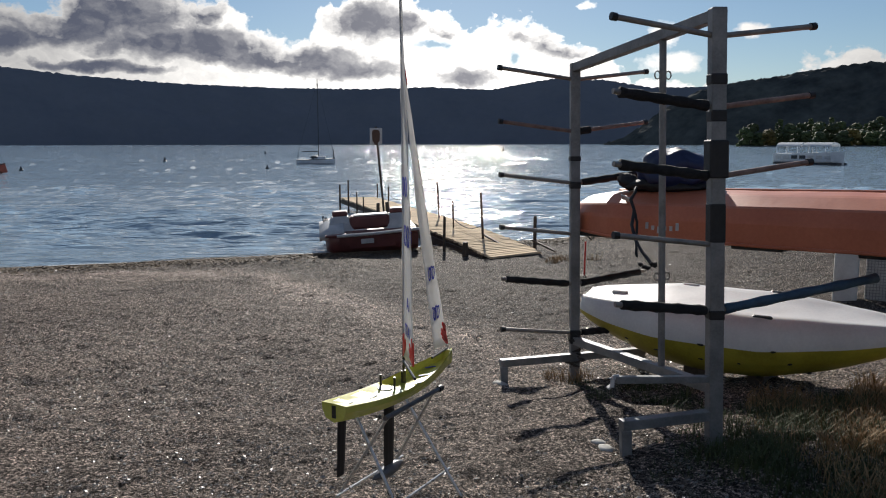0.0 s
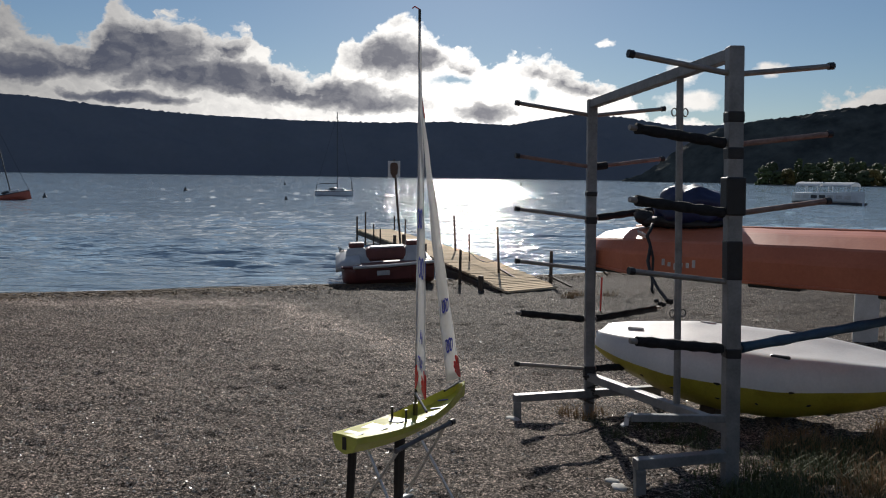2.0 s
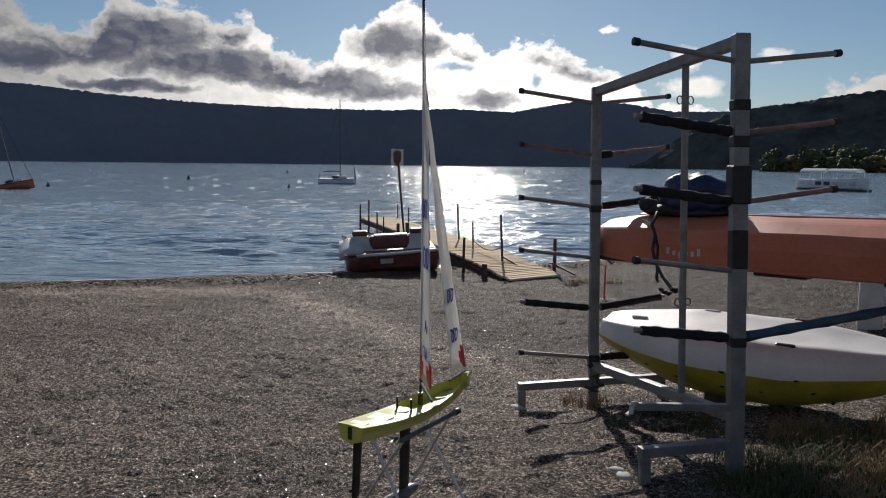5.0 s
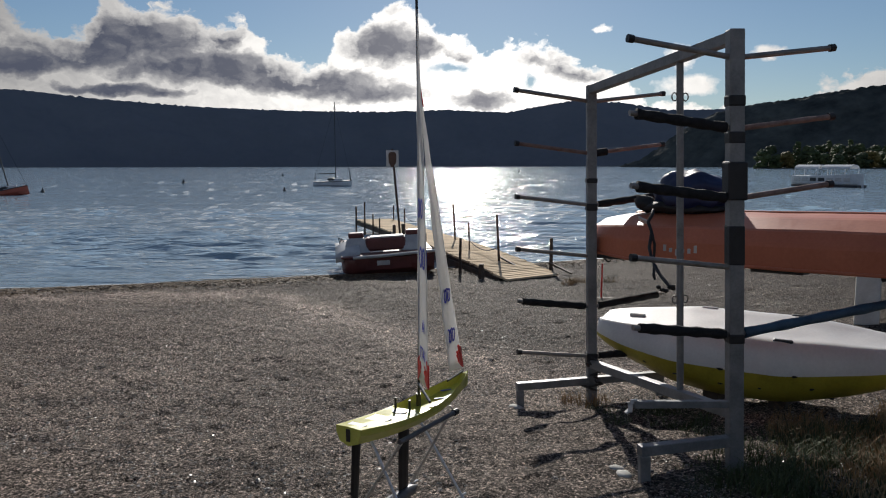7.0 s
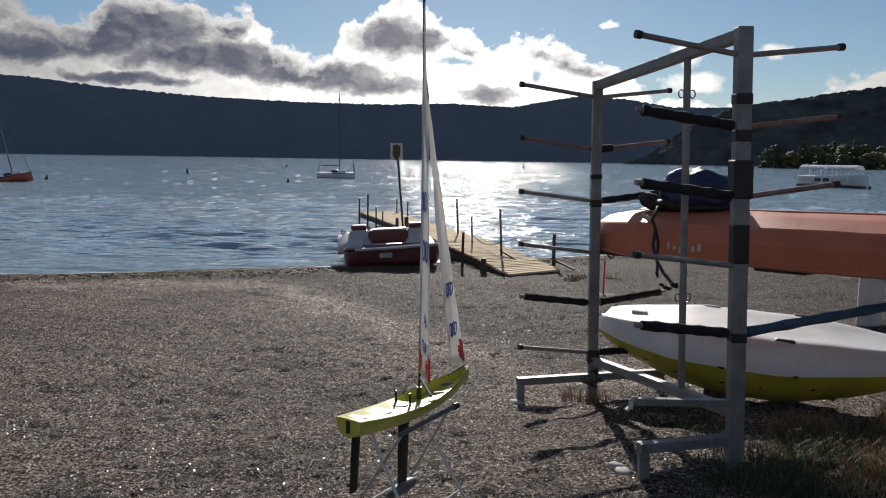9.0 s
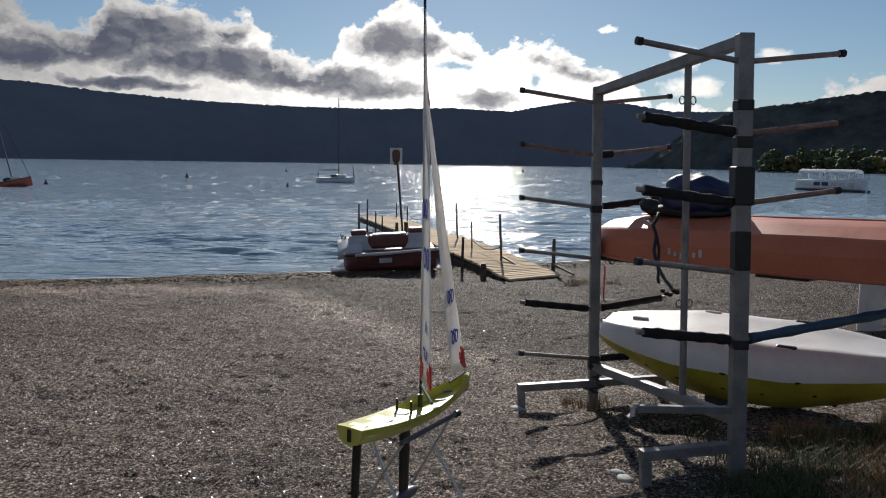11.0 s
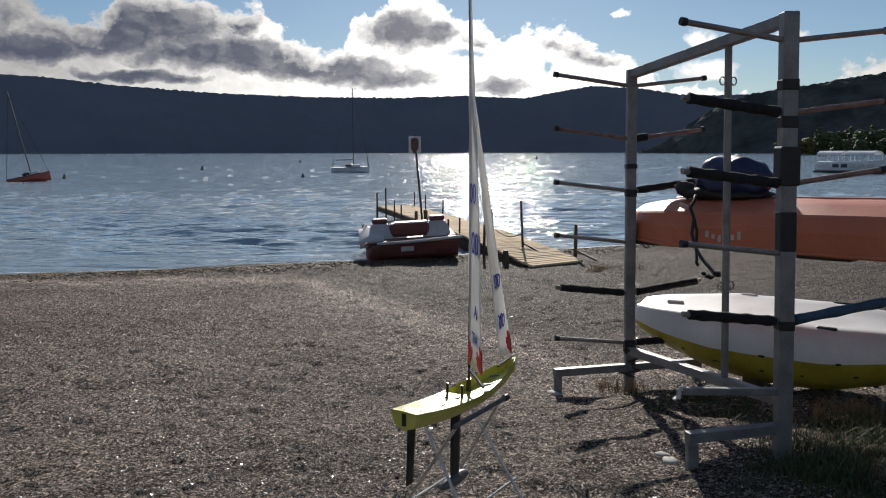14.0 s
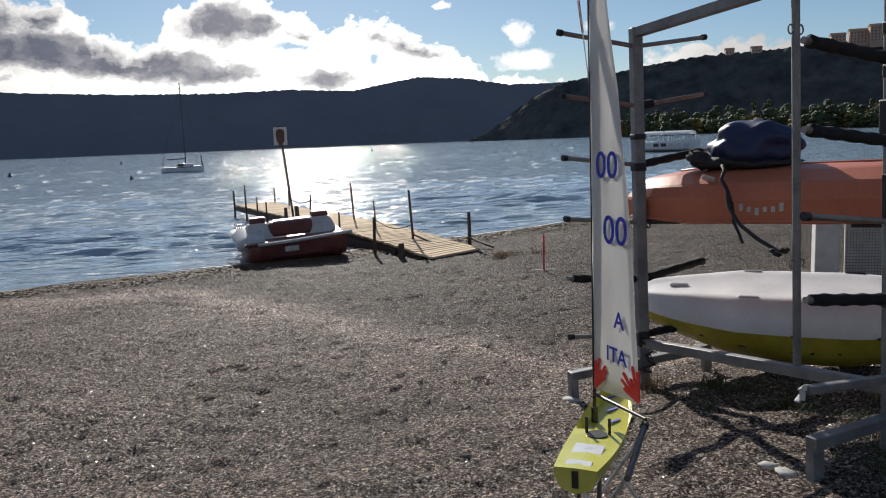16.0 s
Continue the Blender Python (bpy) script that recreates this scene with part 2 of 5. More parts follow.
def sail_material():
    m = bpy.data.materials.new("sail_film")
    m.use_nodes = True
    k = Nodes(m.node_tree)
    tree = m.node_tree
    tree.nodes.remove(tree.nodes["Principled BSDF"])
    d, t, g, tr = (k.add("ShaderNodeBsdf" + s) for s in ("Diffuse", "Translucent", "Glossy", "Transparent"))
    coord = k.add("ShaderNodeTexCoord").outputs["Object"]
    col = k.ramp(k.noise(k.stretch(coord, (1, 1, 0.4)), 9.0, 4.0), [(0.3, (0.80, 0.78, 0.74)), (0.7, (0.92, 0.91, 0.89))])
    for n in (d, t):
        k.wire(col, n.inputs[0])
    g.inputs["Roughness"].default_value = 0.25
    a, c, e = (k.add("ShaderNodeMixShader") for _ in range(3))
    a.inputs[0].default_value, c.inputs[0].default_value, e.inputs[0].default_value = 0.72, 0.05, 0.10
    k.wire(d.outputs[0], a.inputs[1]), k.wire(t.outputs[0], a.inputs[2])
    k.wire(a.outputs[0], c.inputs[1]), k.wire(g.outputs[0], c.inputs[2])
    k.wire(c.outputs[0], e.inputs[1]), k.wire(tr.outputs[0], e.inputs[2])
    k.wire(e.outputs[0], tree.nodes["Material Output"].inputs[0])
    return m


SAND, WATER, SAIL = sand_material(), water_material(), sail_material()
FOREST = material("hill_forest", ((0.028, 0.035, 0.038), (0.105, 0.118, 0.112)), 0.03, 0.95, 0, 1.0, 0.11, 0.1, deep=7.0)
# paler and bluer: distance haze over the far rim is mixed into this colour
FOREST_HAZED = material("far_hill_forest", ((0.140, 0.162, 0.196), (0.172, 0.194, 0.228)), 0.008, 0.95, 0, 0.0, 0.06, 0.05)
GALV = material("weathered_galvanised_steel", ((0.15, 0.155, 0.16), (0.30, 0.30, 0.30)), 9, 0.5, 0.35, 0.15, 80)
PIPE = material("bare_steel_pipe", ((0.20, 0.18, 0.165), (0.36, 0.33, 0.30)), 12, 0.45, 0.5, 0.1, 90)
RUSTY = material("rust_stained_pipe", ((0.16, 0.09, 0.07), (0.36, 0.25, 0.21)), 14, 0.6, 0.3, 0.15, 90)
FOAM = material("black_foam_sleeve", ((0.010, 0.010, 0.011), (0.03, 0.03, 0.032)), 20, 0.85, 0, 0.4, 120, 0.3)
TAPE = material("black_tape", ((0.008, 0.008, 0.009), (0.022, 0.022, 0.024)), 25, 0.5, 0, 0.3, 140)
BLUEPIPE = material("blue_sleeved_pipe", ((0.02, 0.05, 0.09), (0.05, 0.11, 0.17)), 15, 0.6, 0, 0.2, 90)
ORANGE = material("faded_orange_plastic", ((0.46, 0.125, 0.06), (0.60, 0.19, 0.10)), 3, 0.45, 0, 0.06, 50)
WHITE = material("scuffed_white_plastic", ((0.62, 0.61, 0.60), (0.80, 0.79, 0.77)), 3.5, 0.42, 0, 0.06, 60)
YELLOW = material("scuffed_yellow_plastic", ((0.30, 0.24, 0.025), (0.50, 0.42, 0.05)), 5, 0.45, 0, 0.08, 60)
LIME = material("lime_gelcoat", ((0.48, 0.46, 0.075), (0.60, 0.58, 0.12)), 8, 0.22, 0, 0.02, 70)
PATCH = material("pale_grey_film", ((0.55, 0.58, 0.62), (0.70, 0.72, 0.75)), 20, 0.3, 0, 0.02, 80)
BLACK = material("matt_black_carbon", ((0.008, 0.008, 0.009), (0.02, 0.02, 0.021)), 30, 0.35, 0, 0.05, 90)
ALU = material("brushed_aluminium", ((0.50, 0.50, 0.51), (0.72, 0.72, 0.72)), 30, 0.3, 0.9, 0.05, 120)
DARKTUBE = material("dark_tube", ((0.10, 0.10, 0.11), (0.20, 0.20, 0.21)), 20, 0.4, 0.6, 0.05, 100)
RED = material("red_tape", ((0.75, 0.04, 0.03), (0.88, 0.07, 0.05)), 20, 0.4, 0, 0.02, 90)
INK = material("blue_sail_ink", ((0.02, 0.04, 0.45), (0.04, 0.07, 0.6)), 30, 0.5, 0, 0.0, 90)
PLANK = material("weathered_jetty_board", ((0.56, 0.42, 0.27), (0.74, 0.59, 0.41)), 4, 0.9, 0, 0.3, 60, 0.08, stretch=(1, 0.3, 1), vary=0.16)
DARKWOOD = material("dark_wet_timber", ((0.035, 0.025, 0.018), (0.10, 0.07, 0.05)), 8, 0.7, 0, 0.4, 60)
BLUEBAG = material("blue_nylon", ((0.008, 0.016, 0.055), (0.018, 0.032, 0.11)), 10, 0.5, 0, 0.3, 90)
STRAP = material("black_webbing", ((0.012, 0.012, 0.014), (0.035, 0.033, 0.033)), 30, 0.7, 0, 0.2, 160)
PEDRED = material("faded_red_plastic", ((0.10, 0.030, 0.028), (0.19, 0.060, 0.054)), 4, 0.45, 0, 0.05, 60)
PEDWHITE = material("dull_white_plastic", ((0.42, 0.42, 0.43), (0.62, 0.61, 0.60)), 5, 0.45, 0, 0.05, 60)
BOATWHITE = material("boat_white_paint", ((0.55, 0.57, 0.60), (0.75, 0.76, 0.78)), 1.5, 0.4, 0, 0.02, 20)
BOATRED = material("boat_red_paint", ((0.35, 0.07, 0.04), (0.50, 0.12, 0.07)), 2, 0.4, 0, 0.02, 20)
BOATDARK = material("boat_dark_trim", ((0.02, 0.025, 0.03), (0.05, 0.06, 0.07)), 4, 0.5, 0, 0.02, 30)
SIGNBROWN = material("brown_sign_paint", ((0.06, 0.03, 0.02), (0.12, 0.06, 0.04)), 10, 0.5, 0, 0.02, 60)
CONCRETE = material("whitewashed_concrete", ((0.48, 0.47, 0.45), (0.68, 0.67, 0.64)), 7, 0.85, 0, 0.4, 70)
STONE = material("pale_stone", ((0.35, 0.34, 0.31), (0.60, 0.58, 0.54)), 14, 0.8, 0, 0.4, 80)
PEBBLE = material("dark_pebble", ((0.03, 0.028, 0.027), (0.36, 0.34, 0.31)), 14, 0.30, 0, 0.2, 120)
DRYGRASS = material("dry_grass", ((0.22, 0.13, 0.06), (0.42, 0.28, 0.13)), 2.5, 0.8, 0, 0.0, 40)
GREENGRASS = material("green_grass", ((0.025, 0.04, 0.012), (0.09, 0.11, 0.035)), 3, 0.75, 0, 0.0, 40)
LEAF = material("shore_foliage", ((0.025, 0.045, 0.015), (0.09, 0.11, 0.035)), 0.15, 0.8, 0, 0.0, 0.8, vary=0.35)
LEAF_GOLD = material("autumn_foliage", ((0.10, 0.08, 0.02), (0.20, 0.15, 0.04)), 0.15, 0.8, 0, 0.0, 0.8, vary=0.25)
BARK = material("bark", ((0.04, 0.03, 0.02), (0.09, 0.07, 0.05)), 2, 0.9, 0, 0.2, 9)
WRACK = material("dry_leaf_wrack", ((0.05, 0.03, 0.02), (0.24, 0.16, 0.09)), 9, 0.8, 0, 0.0, 60)
HOUSE = material("pinkish_render", ((0.34, 0.25, 0.20), (0.48, 0.36, 0.29)), 0.1, 0.9, 0, 0.0, 1.0)
ROOF = material("terracotta_roof", ((0.16, 0.08, 0.05), (0.26, 0.14, 0.09)), 0.3, 0.9, 0, 0.0, 2.0)
GLASS = material("dark_window_glass", ((0.02, 0.025, 0.03), (0.05, 0.06, 0.07)), 1, 0.15, 0, 0.0, 5)
FOAMLINE = material("water_foam", ((0.45, 0.48, 0.52), (0.80, 0.82, 0.84)), 14, 0.6, 0, 0.2, 60)
ROPE = material("rope", ((0.02, 0.02, 0.02), (0.08, 0.075, 0.07)), 40, 0.8, 0, 0.2, 120)


# ---- building blocks ----
def finish(ob, bm, mat, smooth=False):
    me = ob.data
    if smooth:
        for f in bm.faces:
            f.smooth = True
    bm.to_mesh(me)
    bm.free()
    for one in mat if isinstance(mat, (list, tuple)) else (mat,):
        me.materials.append(one)
    return ob


def thing(name, base, label, category, group=""):
    ob = new(name)
    ob.empty_display_size = 0.05
    ob.location = base
    return tagged(ob, label, category, group)


def part(name, bm, mat, parent, label="", smooth=False):
    """One mesh, drawn in the world's metres, as a part of a thing or of a part."""
    ob = finish(new(name, bpy.data.meshes.new(name)), bm, mat, smooth)
    ob.parent = parent
    ob.matrix_parent_inverse = Matrix.Translation(-parent.location) if parent.type == "EMPTY" else Matrix()
    if label:
        ob["label"] = label
    return ob


def solid(name, bm, mat, label, category="", kind="", group="", smooth=False):
    return tagged(finish(new(name, bpy.data.meshes.new(name)), bm, mat, smooth), label, category, group, kind)


def box(bm, m, size, bevel=0.0):
    """A box of that size round the origin of the pose m."""
    r = bmesh.ops.create_cube(bm, size=1.0, matrix=m @ Matrix.Diagonal((*size, 1)))
    if bevel:
        edges = list({e for v in r["verts"] for e in v.link_edges})
        bmesh.ops.bevel(bm, geom=edges, offset=bevel, segments=2, profile=0.5, affect="EDGES")
    return bm


def boxed(m, size, bevel=0.0):
    return box(bmesh.new(), m, size, bevel)


def beam(p, q, w, h, bevel=0.003, bm=None):
    """A bar of rectangular section from p to q; its height stays upright."""
    p, q = Vector(p), Vector(q)
    d = q - p
    up = Vector((0, 0, 1)) if abs(d.normalized().z) < 0.95 else Vector((0, 1, 0))
    x = d.normalized()
    y = up.cross(x).normalized()
    m = Matrix((x, y, x.cross(y))).transposed().to_4x4()
    m.translation = (p + q) / 2
    return box(bm or bmesh.new(), m, (d.length, w, h), bevel)


def tube(points, r, seg=10, bm=None, radii=None):
    """A round bar along points, closed at both ends."""
    bm = bm or bmesh.new()
    pts = [Vector(p) for p in points]
    rings = []
    for i, p in enumerate(pts):
        d = (pts[min(i + 1, len(pts) - 1)] - pts[max(i - 1, 0)]).normalized()
        a = d.cross(Vector((0, 0, 1)) if abs(d.z) < 0.9 else Vector((1, 0, 0))).normalized()
        b = d.cross(a)
        rr = radii[i] if radii else r
        rings.append([bm.verts.new(p + rr * (math.cos(2 * math.pi * j / seg) * a + math.sin(2 * math.pi * j / seg) * b)) for j in range(seg)])
    skin(bm, rings)
    return bm


def skin(bm, rings, closed=True, caps=True):
    """Faces between rings of points."""
    n = len(rings[0])
    for a, b in zip(rings, rings[1:]):
        for j in range(n if closed else n - 1):
            bm.faces.new((a[j], a[(j + 1) % n], b[(j + 1) % n], b[j]))
    if caps and closed:
        bm.faces.new(rings[0][::-1])
        bm.faces.new(rings[-1])
    bmesh.ops.recalc_face_normals(bm, faces=bm.faces)
    return bm


def blob(m, size, level=2, rough=0.0, scale=1.0, seed=0, bm=None):
    """A lumpy round body."""
    bm = bm or bmesh.new()
    r = bmesh.ops.create_icosphere(bm, subdivisions=level, radius=1.0)
    for v in r["verts"]:
        v.co = v.co * (1 + rough * noise.noise(v.co * scale + Vector((seed * 7.3, seed, 0))))
        v.co = m @ Vector((v.co.x * size[0], v.co.y * size[1], v.co.z * size[2]))
    return bm


def sheet_mesh(name, xs, ys, height):
    """A sheet over a grid of places, its height from a function of arrays."""
    X, Y = np.meshgrid(xs, ys)
    Z = height(X, Y)
    co = np.stack([X, Y, Z], -1).reshape(-1, 3)
    n, w = len(ys), len(xs)
    i = (np.arange(n - 1)[:, None] * w + np.arange(w - 1)).ravel()
    me = bpy.data.meshes.new(name)
    me.from_pydata(co.tolist(), [], np.stack([i, i + 1, i + w + 1, i + w], -1).tolist())
    me.polygons.foreach_set("use_smooth", [True] * len(me.polygons))
    return me


# ---- the beach, the lake and the hills ----
LAKE = -0.38


def shore(x):
    xx = np.maximum(x, -12.0)
    return 15.45 + 0.42 * np.clip(x, -60, 60) + 0.012 * np.minimum(xx, 20.0) ** 2


def smooth_ground(x, y):
    """The height of the beach without its dents."""
    d = shore(np.asarray(x, float)) - np.asarray(y, float)
    return LAKE + np.interp(d, [-60, -20, -3, 0, 0.7, 3, 7, 10, 12.2, 15.4, 25, 60, 200], [-9, -4, -0.45, -0.02, 0.05, 0.11, 0.24, 0.39, 0.58, 0.76, 0.9, 1.6, 9])


def ground_z(x, y):
    return float(smooth_ground(x, y))


rng = np.random.default_rng(4)
DENTS = np.stack([rng.uniform(-9, 6, 2200), rng.uniform(2.0, 15, 2200), rng.uniform(0.022, 0.06, 2200), rng.uniform(0.010, 0.036, 2200), rng.uniform(-0.6, 0.6, 2200)], -1)

SCUFFS = np.stack([rng.uniform(-8, 4, 330), rng.uniform(2.2, 13, 330), rng.uniform(0.018, 0.045, 330), rng.uniform(0.02, 0.045, 330), rng.uniform(-0.5, 0.5, 330)], -1)
DENTS = np.concatenate([DENTS, SCUFFS])


def ground_height(X, Y):
    Z = smooth_ground(X, Y)
    near = (np.abs(X) < 12) & (Y > -2) & (Y < 17)
    lump = np.zeros_like(Z)
    for sx, sy, amp, ph in ((0.9, 1.7, 0.018, 0.3), (2.3, 3.9, 0.010, 1.9), (5.1, 8.7, 0.008, 4.2), (9.7, 14.3, 0.007, 0.7), (15.3, 31.0, 0.005, 2.7)):
        lump += amp * np.sin(sx * X + 1.7 * np.sin(0.6 * Y * sx + ph)) * np.sin(sy * Y + 1.3 * np.sin(0.8 * X * sx + ph))
    Z = Z + (lump + 0.003 * np.random.default_rng(9).standard_normal(Z.shape)) * near
    xs, ys = X[0], Y[:, 0]
    for x, y, r, depth, turn in DENTS:
        i0, i1 = np.searchsorted(xs, (x - 3.5 * r, x + 3.5 * r))
        j0, j1 = np.searchsorted(ys, (y - 2.5 * r, y + 2.5 * r))
        if i1 > i0 and j1 > j0:
            u, v = (X[j0:j1, i0:i1] - x) / (1.5 * r), (Y[j0:j1, i0:i1] - y + turn * (X[j0:j1, i0:i1] - x)) / r
            q = u * u + v * v
            Z[j0:j1, i0:i1] += depth * (0.55 * q - 1.0) * np.exp(-q)
    return Z


def stretches(*runs):
    return np.unique(np.round(np.concatenate([np.arange(a, b, s) for a, b, s in runs]), 4))


xs = stretches((-3000, -200, 200), (-200, -30, 17), (-30, -9, 0.7), (-9, -4, 0.08), (-4, 3.2, 0.035), (3.2, 8, 0.1), (8, 30, 1.0), (30, 200, 17), (200, 3001, 200))
ys = stretches((-3000, -200, 200), (-200, -20, 20), (-20, 1.5, 0.8), (1.5, 8, 0.035), (8, 16, 0.06), (16, 20, 0.4), (20, 60, 5), (60, 200, 35))
ground = tagged(new("ground", sheet_mesh("ground", xs, ys, ground_height)), "dark grey volcanic sand beach with footprints and scuffs", "beach", kind="structure")
ground.data.materials.append(SAND)


def lake_mesh():
    """The lake: one sheet, its rows and columns spread out from the beach, with wind waves of many lengths."""
    az = np.concatenate([np.arange(-95, -42, 2.0), np.arange(-42, 52, 0.14), np.arange(52, 96, 2.0)])
    r, rows = 9.0, []
    while r < 2900:
        rows.append(r)
        r += max(0.05, r * r / 3600.0) if r < 700 else 120.0
    A, R = np.meshgrid(np.radians(az), np.array(rows))
    X, Y = R * np.sin(A), R * np.cos(A)
    gen = np.random.default_rng(2)
    Z = np.zeros_like(X)
    step = np.maximum(0.05, R * R / 3600.0)
    for _ in range(72):
        lam = 0.22 * (7.0 ** gen.random())
        turn = gen.normal(0.10, 0.30)
        k = 2 * math.pi / lam
        Z += np.clip((lam / step - 1.6) / 2.0, 0, 1) * 0.011 * lam * np.sin(k * (X * math.sin(turn) + Y * math.cos(turn)) + gen.random() * 6.28)
    gust = 0.75 + 0.5 * np.sin(0.11 * X + 0.23 * Y + 1.5 * np.sin(0.07 * X)) * np.sin(0.31 * Y + 0.05 * X)
    calm = np.clip((R * np.cos(A) - shore(X)) / 4.0, 0.25, 1.0)
    wide = np.repeat(gen.standard_normal((X.shape[0], X.shape[1] // 6 + 1)), 6, axis=1)[:, : X.shape[1]]
    wide = (wide + np.roll(wide, 2, 1) + np.roll(wide, -2, 1)) / 2.2
    far = np.clip((step - 0.15) / 0.5, 0, 1)
    Z = LAKE + Z * gust * calm * (1 - 0.6 * far) + far * np.minimum(0.016 * step, 0.07) * wide * (R < 700)
    co = np.stack([X, Y, Z], -1).reshape(-1, 3)
    n, w = X.shape
    q = (np.arange(n - 1)[:, None] * w + np.arange(w - 1)).ravel()
    me = bpy.data.meshes.new("water")
    me.from_pydata(co.tolist(), [], np.stack([q, q + w, q + w + 1, q + 1], -1).tolist())
    me.polygons.foreach_set("use_smooth", [True] * len(me.polygons))
    me.materials.append(WATER)
    return me


tagged(new("water", lake_mesh()), "rippled blue lake water glittering under the sun", "lake", kind="structure")


def hill(name, label, mat, az0, az1, step, shore_r, ridge_r, table, bumps, seed):
    """A wooded slope round the lake: from its shore up to its ridge, whose height follows the table of degrees."""
    az = np.arange(az0, az1 + step / 2, step)
    A, E = zip(*table)
    el = np.interp(az, A, E)
    rows = 30
    s = np.linspace(0, 1, rows)
    co = []
    for i, q in enumerate(s):
        for a, e in zip(az, el):
            top = math.tan(radians(max(e, 0.0))) * ridge_r + 1.7
            r = ridge_r - min(ridge_r - shore_r, top * 1.15 + 4.0) * (1 - q)
            h = (top - LAKE) * (1 - (1 - q) ** 1.12)
            n = noise.fractal(Vector((a * 0.22, q * 2.0, seed)), 0.8, 2.1, 4) * top * 0.07 * math.sin(math.pi * min(1, q * 1.02))
            t = noise.fractal(Vector((a * 5.5, q * 40, seed + 3.0)), 0.7, 2.2, 3) * bumps * (0.25 + 0.55 * q ** 8)
            h = LAKE - 1.0 + max(h + n, 0) + (t if q > 0.02 else 0)
            co.append((r * math.sin(radians(a)), r * math.cos(radians(a)), h))
    w = len(az)
    faces = [(j * w + i, j * w + i + 1, (j + 1) * w + i + 1, (j + 1) * w + i) for j in range(rows - 1) for i in range(w - 1)]
    me = bpy.data.meshes.new(name)
    me.from_pydata(co, [], faces)
    me.polygons.foreach_set("use_smooth", [True] * len(me.polygons))
    ob = tagged(new(name, me), label, "hill", kind="structure")
    me.materials.append(mat)
    return ob


hill("backdrop_far_hill", "dark wooded crater rim across the lake", FOREST_HAZED, -95, 60, 0.18, 2060, 2300,
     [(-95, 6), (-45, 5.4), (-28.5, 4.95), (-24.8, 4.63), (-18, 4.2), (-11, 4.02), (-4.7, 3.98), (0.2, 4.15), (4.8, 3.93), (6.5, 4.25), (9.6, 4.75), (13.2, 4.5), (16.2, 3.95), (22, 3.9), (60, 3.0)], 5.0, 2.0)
hill("backdrop_near_hill", "wooded hillside above the shore", FOREST, 13, 110, 0.18, 840, 1000,
     [(13, 0.0), (14.5, 0.5), (16, 1.6), (17.5, 2.7), (19.5, 3.75), (21.7, 4.2), (24, 4.45), (26.7, 4.85), (29.7, 5.2), (33.7, 5.25), (38.8, 5.4), (45, 5.7), (110, 7)], 3.0, 9.0)
hill("backdrop_back_hill", "wooded slope behind the beach", FOREST, 100, 272, 1.0, 300, 900, [(100, 7), (180, 6), (272, 6)], 3.0, 5.0)


# ---- the boat rack ----
NEAR, FAR = Vector((1.356, 3.61, 0)), Vector((1.00, 5.20, 0))
ARM = Vector((0.965, 0.26, 0)).normalized()


